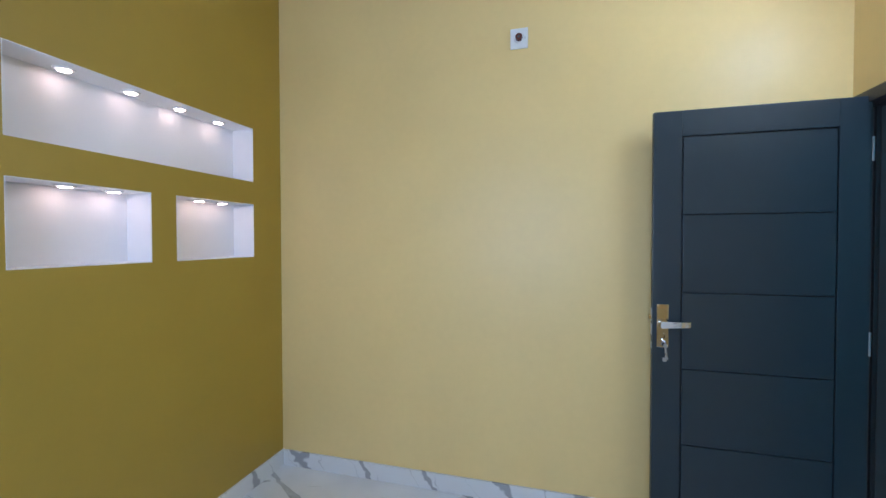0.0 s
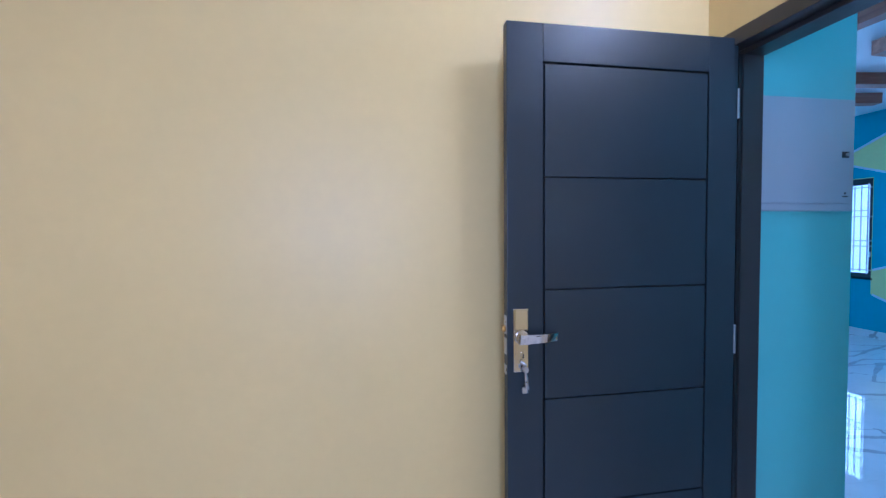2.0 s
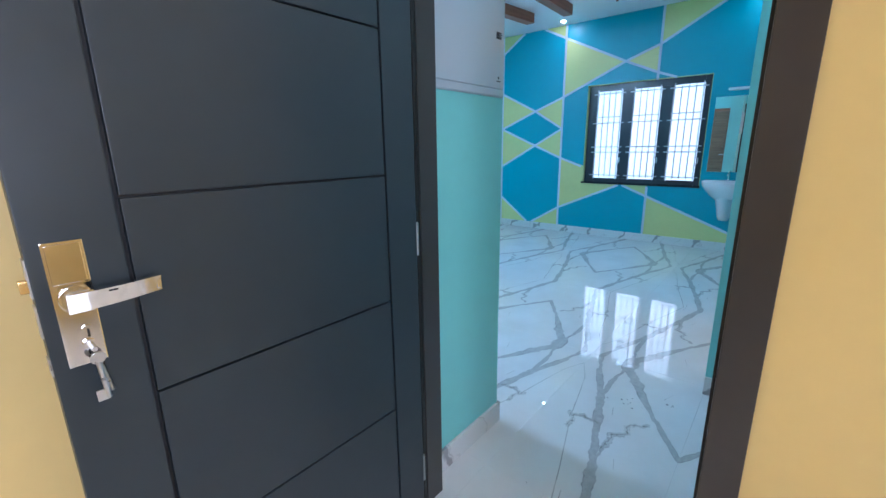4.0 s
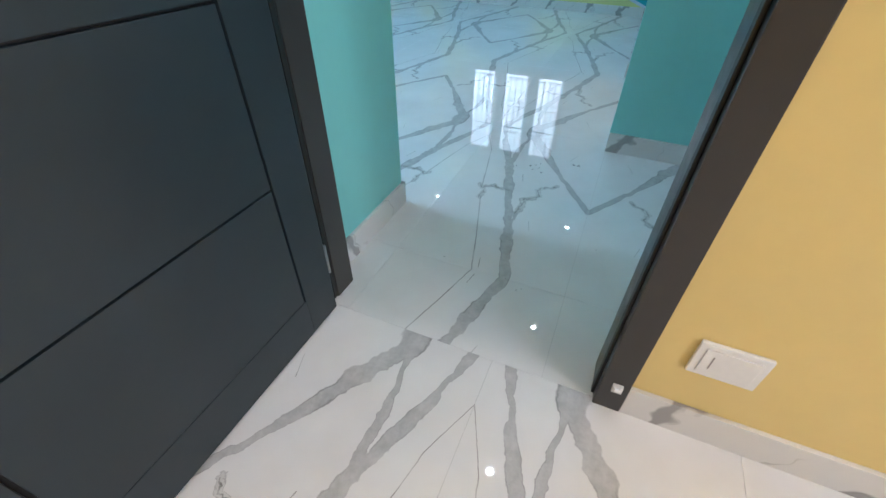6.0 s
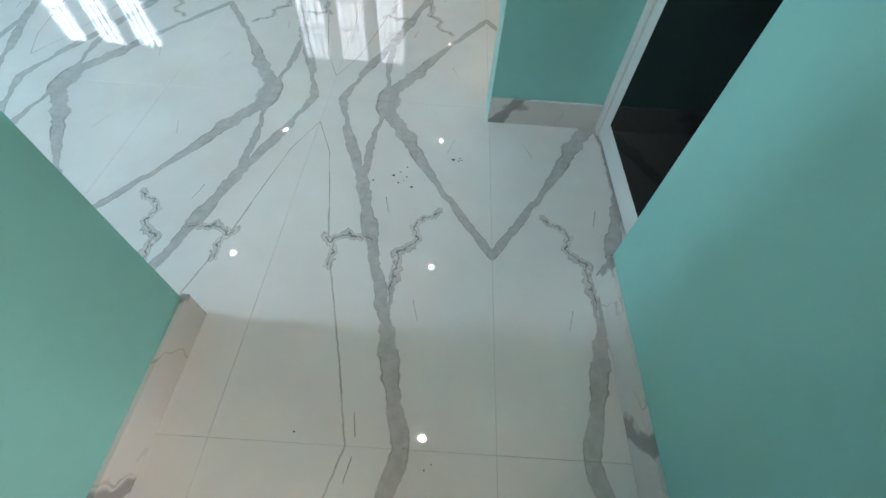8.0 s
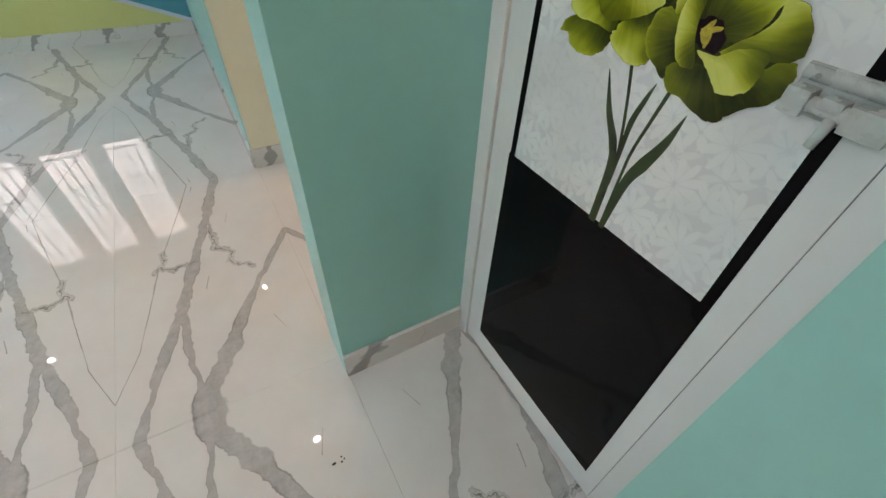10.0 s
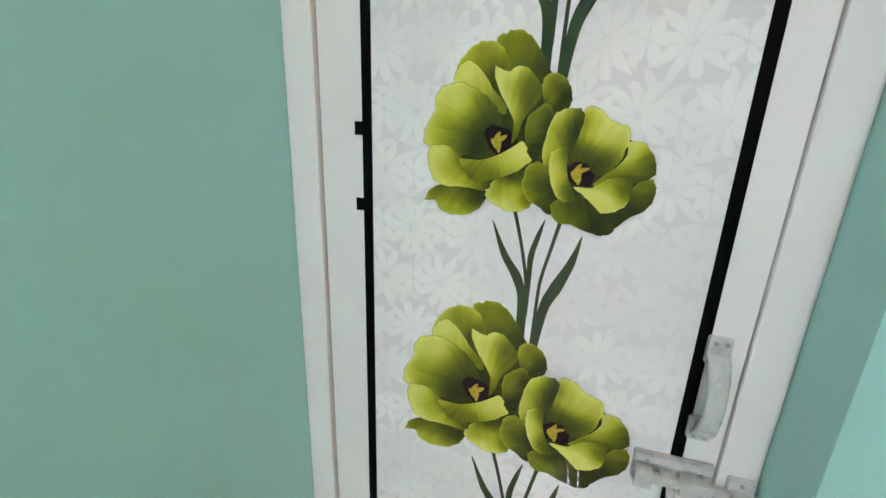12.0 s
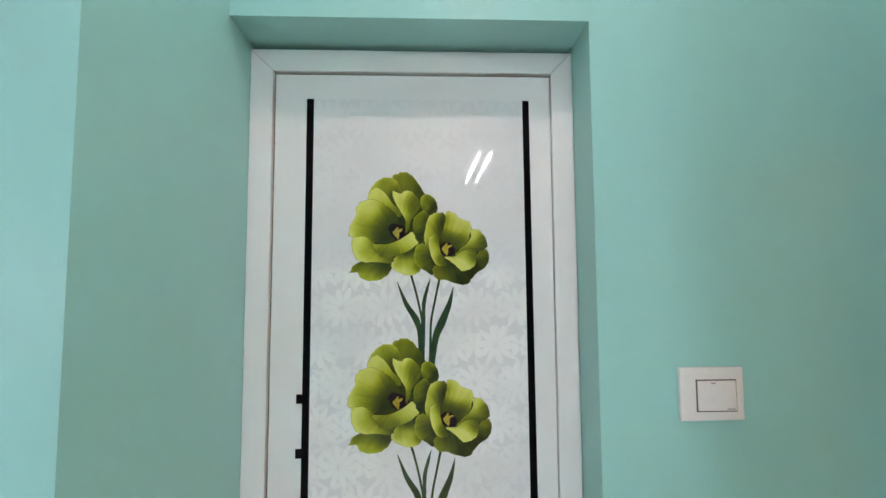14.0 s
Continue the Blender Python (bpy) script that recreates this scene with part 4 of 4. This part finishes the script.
part("screw", C((0.836, FY + 0.0095, 1.032), (0.836, FY + 0.0115, 1.032), 0.0026, seg=12), PLASTIC_GREY, kp)

# ---------------------------------------------------------------- small fixtures of bedroom and passage
sw = thing("wall_switch", "white plastic light switch on turquoise wall", "light switch", at=(0.617, Y_BATH, 1.4775))
part("plate", B(-0.0575, 0.0575, 0.0, 0.009, -0.0465, 0.0465, bevel=0.004), PLASTIC, sw)
# shade line round the rocker, put in as a dark brown strip
part("surround", B(-0.0435, 0.0295, 0.008, 0.0098, -0.0305, 0.0255), SHADOW_GAP, sw)
part("rocker", B(-0.0415, 0.0275, 0.008, 0.0122, -0.0285, 0.0235, bevel=0.002), PLASTIC, sw)
part("marking", B(-0.005, 0.004, 0.0115, 0.0125, 0.0185, 0.0205), PLASTIC_GREY, sw)
part("marking", B(-0.038, -0.024, 0.012, 0.0129, -0.026, -0.0245), PLASTIC_GREY, sw)

so = thing("wall_socket", "white plastic socket plate low on yellow wall", "wall socket", at=(0.0, -1.129, 0.273))
part("plate", B(-0.010, 0.0, -0.064, 0.064, -0.048, 0.048, bevel=0.004), PLASTIC, so)
part("insert", B(-0.0125, -0.009, -0.050, 0.050, -0.034, 0.034, bevel=0.002), PLASTIC, so)
part("slot", B(-0.0132, -0.012, 0.030, 0.0325, -0.020, 0.018), PLASTIC_GREY, so)

se = thing("lamp_holder_plate", "white square plate with brown round lamp holder", "wall fixture", at=(-1.476, 0.0, 2.552))
part("plate", B(-0.047, 0.047, -0.010, 0.0, -0.054, 0.054, bevel=0.003), PLASTIC, se)
part("collar", C((0, -0.008, 0), (0, -0.016, 0), 0.028, 0.024, seg=28), PLASTIC, se)
part("holder", C((0, -0.014, 0), (0, -0.034, 0), 0.019, 0.018, seg=28), BROWN_BUTTON, se, "brown round holder")
part("contact", C((0, -0.034, 0), (0, -0.036, 0), 0.007, seg=16), INK, se)
part("marking", B(0.030, 0.0325, -0.0108, -0.0098, -0.006, 0.006), PLASTIC_GREY, se)

db = thing("distribution_board", "grey-white steel electrical distribution board on turquoise wall", "electrical panel", at=(0.37, Y_LEFT, 1.69))
part("back_box", B(-0.212, 0.220, -0.010, 0.0, -0.216, 0.212, bevel=0.002), BOARD, db)
part("cover", B(-0.208, 0.216, -0.016, -0.009, -0.186, 0.208, bevel=0.0025), BOARD, db)
part("lower_strip", B(-0.208, 0.216, -0.016, -0.009, -0.213, -0.190, bevel=0.0025), BOARD, db)
part("latch", B(0.160, 0.192, -0.018, -0.0155, -0.012, 0.012, bevel=0.001), INK, db)
part("latch_knob", C((0.180, -0.018, 0), (0.180, -0.024, 0), 0.006, seg=14), STEEL, db)
part("emblem", C((0.178, -0.0158, -0.148), (0.178, -0.0166, -0.148), 0.005, seg=6), INK, db)
part("emblem_bar", B(0.165, 0.192, -0.0166, -0.0158, -0.162, -0.158), INK, db)

# niches of the olive wall with their small lamps
for i, (y0, y1, z0, z1) in enumerate(NICHES):
    x0, x1, e = X_OLIVE - 0.144, X_OLIVE + 0.001, 0.003
    niche = thing("niche_%d" % (i + 1), "white painted wall niche with small lamps", "niche", kind="structure")
    for nm, a in zip(("back", "side", "side", "bottom", "top"), ((x0, x0 + e, y0, y1, z0, z1), (x0 + e, x1, y0, y0 + e, z0, z1), (x0 + e, x1, y1 - e, y1, z0, z1),
              (x0 + e, x1, y0 + e, y1 - e, z0, z0 + e), (x0 + e, x1, y0 + e, y1 - e, z1 - e, z1))):
        part(nm, B(*a), WHITE, niche)
lamp = None
for ys, z in (((-1.16, -0.905, -0.665, -0.425), 2.115), ((-1.165, -0.985), 1.672), ((-0.555, -0.405), 1.672)):
    for y in ys:
        m = Matrix.Translation((X_OLIVE - 0.075, y, z))
        if lamp is None:
            lamp = thing("niche_lamp", "small round recessed niche lamp, lit", "spotlight", "niche lamps")
            lamp.matrix_world = m
            part("rim", C((0, 0, 0), (0, 0, -0.006), 0.034, 0.031, seg=28), PLASTIC, lamp)
            part("lens", C((0, 0, -0.0055), (0, 0, -0.0085), 0.022, 0.020, seg=28), LED_NICHE, lamp, "glowing lens")
        else:
            copy_thing(lamp, m)

# batten lamps: above the bedroom door and on the living room wall
tb1 = thing("batten_lamp", "white tube lamp above the bedroom door", "tube lamp", "tube lamps", at=(0.0, -0.90, 2.62))
part("body", B(-0.030, 0.0, -0.31, 0.31, -0.018, 0.018, bevel=0.004), PLASTIC, tb1)
part("tube", C((-0.040, -0.29, 0), (-0.040, 0.29, 0), 0.013, seg=16), TUBE_BED, tb1, "glowing tube")
tb2 = thing("twin_batten_lamp", "white twin tube lamp under the living room ceiling", "tube lamp", "tube lamps", at=(0.57, 2.5, Z_LIV))
part("body", B(-0.09, 0.09, -0.64, 0.64, -0.030, 0.0, bevel=0.004), PLASTIC, tb2)
for x in (-0.06, 0.06):
    part("tube", C((x, -0.60, -0.046), (x, 0.60, -0.046), 0.013, seg=16), TUBE_LIV, tb2, "glowing tube")

# ---------------------------------------------------------------- living room: ceiling lamps, beams, window, basin
lamp = None
for x, y in ((2.70, -0.56), (4.87, 1.67), (2.71, 1.66), (4.87, -0.56), (0.98, 1.67), (2.70, -0.95)):
    m = Matrix.Translation((x, y, Z_LIV))
    if lamp is None:
        lamp = thing("downlight", "round white recessed ceiling lamp, lit", "downlight", "ceiling downlights")
        lamp.matrix_world = m
        part("rim", C((0, 0, 0.001), (0, 0, -0.008), 0.050, 0.046, seg=32), PLASTIC, lamp)
        part("lens", C((0, 0, -0.007), (0, 0, -0.011), 0.028, 0.026, seg=32), LED, lamp, "glowing lens")
    else:
        copy_thing(lamp, m)

lamp = thing("downlight", "bright round recessed ceiling lamp in the passage, lit", "downlight", "ceiling downlights")
lamp.matrix_world = Matrix.Translation((0.92, -0.60, Z_LIV))
part("rim", C((0, 0, 0.001), (0, 0, -0.008), 0.050, 0.046, seg=32), PLASTIC, lamp)
part("lens", C((0, 0, -0.007), (0, 0, -0.011), 0.028, 0.026, seg=32), LED_NEAR, lamp, "glowing lens")


def beam(x0, y0, x1, y1, w=0.11):
    a, b = Vector((x0, y0, 0)), Vector((x1, y1, 0))
    d = b - a
    ob = part("ceiling_beam", B(0, d.length, -w / 2, w / 2, -0.115, 0.0, bevel=0.004), BEAM)
    ob.matrix_world = Matrix.Translation((x0, y0, Z_LIV)) @ Matrix.Rotation(math.atan2(d.y, d.x), 4, "Z")
    return tagged(ob, "dark reddish brown wooden ceiling beam", "beam", "ceiling beams")


beam(2.80, 1.22, 4.14, -0.30)
beam(2.72, 1.32, 4.32, 1.36)
beam(2.74, 1.25, 2.60, -0.44)
beam(2.70, 2.06, 4.32, 1.86)
beam(2.70, 2.72, 4.32, 2.42)
beam(2.06, 1.20, 2.20, -0.60)

fh = thing("fan_rod", "thin dark metal fan rod hanging from the ceiling", "fan rod", at=(3.53, 0.52, Z_LIV))
part("canopy", C((0, 0, 0), (0, 0, -0.03), 0.035, 0.02, seg=20), INK, fh)
part("rod", C((0, 0, -0.02), (0, 0, -0.31), 0.011, seg=14), BEAM, fh)

WX = X_FAR + 0.055
for nm, dy in (("window_1", 0.0), ("window_3", WIN_STEP)):
    wi = thing(nm, "dark framed three-pane window with steel grille", "window", kind="structure", at=(0, dy, 0))
    part("outer_frame", B(WX, WX + 0.06, 1.235, WIN[1] - 0.004, WIN[2], WIN[3] - 0.004, bevel=0.003), WINDOW_DARK, wi)
    part("outer_frame", B(WX, WX + 0.06, WIN[0] + 0.004, -0.045, WIN[2], WIN[3] - 0.004, bevel=0.003), WINDOW_DARK, wi)
    part("head_rail", B(WX, WX + 0.06, -0.045, 1.235, 2.000, WIN[3] - 0.004, bevel=0.003), WINDOW_DARK, wi)
    part("sill_rail", B(WX, WX + 0.06, -0.045, 1.235, WIN[2], 0.832, bevel=0.003), WINDOW_DARK, wi)
    part("mullion", B(WX, WX + 0.06, 0.760, 0.900, 0.832, 2.000, bevel=0.003), WINDOW_DARK, wi)
    part("mullion", B(WX, WX + 0.06, 0.290, 0.425, 0.832, 2.000, bevel=0.003), WINDOW_DARK, wi)
    part("window_sill", B(X_FAR - 0.03, WX + 0.05, WIN[0] - 0.01, WIN[1] + 0.01, WIN[2] - 0.022, WIN[2] + 0.004, bevel=0.003), SILL, wi, "black granite sill")
    for y0, y1 in ((0.900, 1.235), (0.425, 0.760), (-0.045, 0.290)):
        pane = part("pane", B(WX + 0.035, WX + 0.040, y0, y1, 0.832, 2.000), GLASS, wi, "frosted bright pane")
        pane.visible_shadow = False
        gr = part("grille", B(WX - 0.020, WX - 0.012, y0 - 0.04, y1 + 0.04, 1.183, 1.197), GRILLE, wi, "grey steel grille")
        for z in (0.875, 1.262, 1.582, 1.662, 1.965):
            part("cross_bar", B(WX - 0.020, WX - 0.012, y0 - (0.04 if z not in (1.662,) else 0.0), y1 + (0.04 if z not in (1.662,) else 0.0), z - 0.007, z + 0.007), GRILLE, gr)
        for k in range(5):
            y = y0 + 0.012 + (y1 - y0 - 0.024) * k / 4
            part("upright_bar", B(WX - 0.012, WX - 0.003, y - 0.0065, y + 0.0065, 0.85 - (0.03 if k in (0, 4) else 0.0), 1.99 + (0.03 if k in (0, 4) else 0.0)), GRILLE, gr)
        part("stay", B(WX - 0.010, WX, y0 - 0.025, y0 - 0.012, 1.05, 1.12, bevel=0.002), STEEL, wi, "small steel window latch")
tagged(part("backdrop", B(5.75, 5.76, -1.4, 6.2, -0.2, 3.4), glow("overcast_sky", (0.90, 0.95, 1.0), 0.85)), "bright overcast sky beyond the window", "sky", kind="structure")

# basin, mirror and shelf on the feature wall
ba = thing("wash_basin", "white ceramic wall-hung basin with half pedestal", "wash basin", at=(X_FAR, -0.42, 0.0))
bowl = bmesh.new()
outer = [(0.62, 0.40), (0.68, 0.66), (0.75, 0.88), (0.80, 0.97), (0.845, 1.0), (0.858, 0.985), (0.855, 0.93), (0.80, 0.78), (0.74, 0.45)]
prev = None
for z, s in outer:
    ring = []
    for k in range(33):
        a = math.pi / 2 + k / 32 * math.pi
        ring.append(bowl.verts.new((min(-0.001, math.cos(a) * 0.40 * s - 0.02 * (s > 0.9)), math.sin(a) * 0.27 * s, z)))
    if prev:
        for k in range(32):
            bowl.faces.new((prev[k], prev[k + 1], ring[k + 1], ring[k]))
        if s > 0.99:
            bowl.faces.new((prev[0], ring[0], ring[32], prev[32]))
    prev = ring
bowl.faces.new(prev)
part("bowl", bowl, CERAMIC, ba, smooth=True)
part("back_ledge", B(-0.13, -0.001, -0.24, 0.24, 0.80, 0.862, bevel=0.012), CERAMIC, ba, smooth=False)
ped = bmesh.new()
prev = None
for z, w, d in ((0.70, 0.115, 0.25), (0.62, 0.105, 0.23), (0.52, 0.085, 0.19), (0.43, 0.07, 0.15), (0.385, 0.055, 0.10), (0.375, 0.03, 0.05)):
    ring = [ped.verts.new((-0.001 - d * math.sin(k / 16 * math.pi), w * math.cos(k / 16 * math.pi), z)) for k in range(17)]
    if prev:
        for k in range(16):
            ped.faces.new((prev[k], prev[k + 1], ring[k + 1], ring[k]))
    prev = ring
ped.faces.new(prev)
part("half_pedestal", ped, CERAMIC, ba, smooth=True)
tap = part("tap", C((-0.07, 0, 0.855), (-0.07, 0, 0.955), 0.014, seg=16), CHROME, ba, "chrome pillar tap")
part("spout", C((-0.07, 0, 0.945), (-0.17, 0, 0.925), 0.009, seg=14), CHROME, tap)
part("tap_handle", B(-0.095, -0.045, -0.008, 0.008, 0.955, 0.968, bevel=0.003), CHROME, tap)
mi = thing("wall_mirror", "frameless rectangular mirror on the feature wall", "mirror", at=(X_FAR, -0.405, 1.385))
part("glass", B(-0.006, -0.001, -0.225, 0.225, -0.43, 0.43, bevel=0.001), MIRROR, mi)
sh = thing("glass_shelf", "thin white shelf above the mirror", "shelf", at=(X_FAR, -0.47, 1.88))
part("board", B(-0.11, 0.0, -0.17, 0.17, -0.006, 0.006, bevel=0.002), PLASTIC, sh)
part("lip", B(-0.115, -0.109, -0.17, 0.17, -0.006, 0.018, bevel=0.002), PLASTIC, sh)

wd = thing("door_3", "brown wooden panelled door with dark frame", "door", kind="structure")
part("door_frame", B(-1.502, -1.44, 0.22, 0.29, 0.0, 2.12, bevel=0.003), BEAM, wd)
part("door_frame", B(-1.502, -1.44, 1.11, 1.18, 0.0, 2.12, bevel=0.003), BEAM, wd)
part("door_head", B(-1.502, -1.44, 0.29, 1.11, 2.05, 2.12, bevel=0.003), BEAM, wd)
part("leaf", B(-1.498, -1.462, 0.292, 1.108, 0.008, 2.048, bevel=0.002), SHELF_WOOD, wd)
for z0, z1 in ((0.15, 0.95), (1.10, 1.92)):
    part("panel", B(-1.463, -1.452, 0.42, 0.98, z0, z1, bevel=0.008), SHELF_WOOD, wd)
part("door_handle", C((-1.44, 0.36, 1.02), (-1.44, 0.48, 1.02), 0.009, seg=14), STEEL, wd)
part("handle_plate", B(-1.463, -1.455, 0.345, 0.375, 0.93, 1.11, bevel=0.002), STEEL, wd)

# wood-lined display recess in the cream wall
dc = thing("display_shelf", "brown wooden display shelf built into cream wall", "shelf", at=(X_CREAM, -1.28, 0.90))
part("front_board", B(-0.020, 0.0, -0.47, 0.510, -0.005, 0.085, bevel=0.003), SHELF_WOOD, dc, "brown veneered front board")
part("edge_strip", B(-0.026, -0.019, -0.47, 0.512, -0.008, 0.004, bevel=0.002), BEAM, dc, "dark edge strip")
part("shelf_board", B(-0.022, 0.283, -0.47, 0.470, 0.085, 0.108, bevel=0.002), SHELF_TOP, dc, "pale shelf board")
part("upper_board", B(-0.010, 0.283, -0.47, 0.470, 0.520, 0.540, bevel=0.002), SHELF_WOOD, dc)
part("side_board", B(0.0, 0.283, 0.452, 0.4695, 0.108, 1.495), SHELF_TOP, dc)
bw = thing("wooden_bowl", "small dark wooden bowl on the display shelf", "bowl", at=(X_CREAM + 0.10, -0.93, 1.008))
cup = bmesh.new()
prev = None
for r, z in ((0.035, 0.0), (0.060, 0.012), (0.072, 0.040), (0.068, 0.040), (0.055, 0.016), (0.01, 0.008)):
    ring = [cup.verts.new((r * math.cos(k / 24 * 6.2832), r * math.sin(k / 24 * 6.2832), z)) for k in range(24)]
    if prev:
        for k in range(24):
            cup.faces.new((prev[k - 1], prev[k], ring[k], ring[k - 1]))
    else:
        cup.faces.new(ring)
    prev = ring
cup.faces.new(prev)
part("bowl_body", cup, SHELF_WOOD, bw, smooth=True)
lamp = None
for x, y in ((X_CREAM + 0.06, -0.965), (X_CREAM + 0.06, -1.22), (X_CREAM + 0.06, -1.48)):
    m = Matrix.Translation((x, y, 2.399))
    if lamp is None:
        lamp = thing("recess_lamp", "small warm recessed lamp in display recess", "spotlight", "recess lamps")
        lamp.matrix_world = m
        part("rim", C((0, 0, 0.001), (0, 0, -0.006), 0.036, 0.033, seg=24), PLASTIC, lamp)
        part("lens", C((0, 0, -0.0055), (0, 0, -0.0085), 0.026, 0.024, seg=24), LED_AMBER, lamp, "warm glowing lens")
    else:
        copy_thing(lamp, m)

# unseen window behind the walker, added to hold the bedroom's fill light
w2 = thing("fill_window", "unseen dark framed window, added for the bedroom fill light", "window", kind="structure")
for x0, x1, z0, z1 in ((-2.3, -2.24, 0.9, 2.2), (-1.06, -1.0, 0.9, 2.2), (-1.68, -1.62, 0.96, 2.14), (-2.24, -1.06, 0.9, 0.96), (-2.24, -1.06, 2.14, 2.2)):
    part("frame_bar", B(x0, x1, Y_BACK - 0.12, Y_BACK - 0.06, z0, z1), WINDOW_DARK, w2)

# ---------------------------------------------------------------- specks on the floor
sp = thing("floor_dirt", "scattered dark crumbs of dirt on marble floor", "dirt", kind="stuff")
bm = bmesh.new()
rnd = random.Random(5)
for cx, cy, n, spread, size in ((1.147, -0.494, 9, 0.035, 0.0032), (1.241, -0.687, 4, 0.010, 0.004), (0.30, -0.63, 2, 0.02, 0.0022), (0.62, -0.66, 2, 0.10, 0.002), (1.30, -0.33, 3, 0.12, 0.002), (0.28, -0.40, 2, 0.10, 0.0018)):
    for _ in range(n):
        x, y = cx + rnd.gauss(0, spread), cy + rnd.gauss(0, spread)
        s = size * rnd.uniform(0.5, 1.3)
        bmesh.ops.create_icosphere(bm, subdivisions=1, radius=s, matrix=Matrix.Translation((x, y, s * 0.35)) @ Matrix.Diagonal((1, rnd.uniform(0.5, 1.6), 0.5, 1)))
part("crumbs", bm, INK, sp)

# ---------------------------------------------------------------- floors, slab by slab
def floor(name, x0, x1, y0, y1, jx, jy, material, label):
    base = setting(name, B(x0, x1, y0, y1, -0.06, -0.0025), GROUT, label, "floor")
    shared = {}
    g = 0.0004
    i0, i1 = math.floor((x0 - jx) / SLAB_U), math.ceil((x1 - jx) / SLAB_U)
    k0, k1 = math.floor((y0 - jy) / SLAB_V), math.ceil((y1 - jy) / SLAB_V)
    for i in range(i0, i1):
        for k in range(k0, k1):
            a, b = max(x0, jx + i * SLAB_U), min(x1, jx + (i + 1) * SLAB_U)
            c, d = max(y0, jy + k * SLAB_V), min(y1, jy + (k + 1) * SLAB_V)
            if b - a < 0.02 or d - c < 0.02:
                continue
            size = (round(b - a, 4), round(d - c, 4))
            if size not in shared:
                ob = part("slab", B(g, size[0] - g, g, size[1] - g, -0.010, 0.0, bevel=0.0006), material, base)
                shared[size] = ob.data
            else:
                ob = new("slab", shared[size])
                ob.parent = base
            ob.location = (a, c, 0)
    return base


floor("floor_living_west", -1.5, 0.005, 0.152, Y_NORTH, 0.335, -0.173, FLOOR_LIV, "polished white marble floor with grey veins")
floor("floor_living", 0.005, X_FAR, -2.4, Y_NORTH, 0.335, -0.173, FLOOR_LIV, "polished white marble floor with grey book-matched veins")
floor("floor_bedroom", X_OLIVE, 0.005, Y_BACK, 0.0, 0.005 - SLAB_U, -0.65, FLOOR_BED, "polished white marble bedroom floor with grey veins")
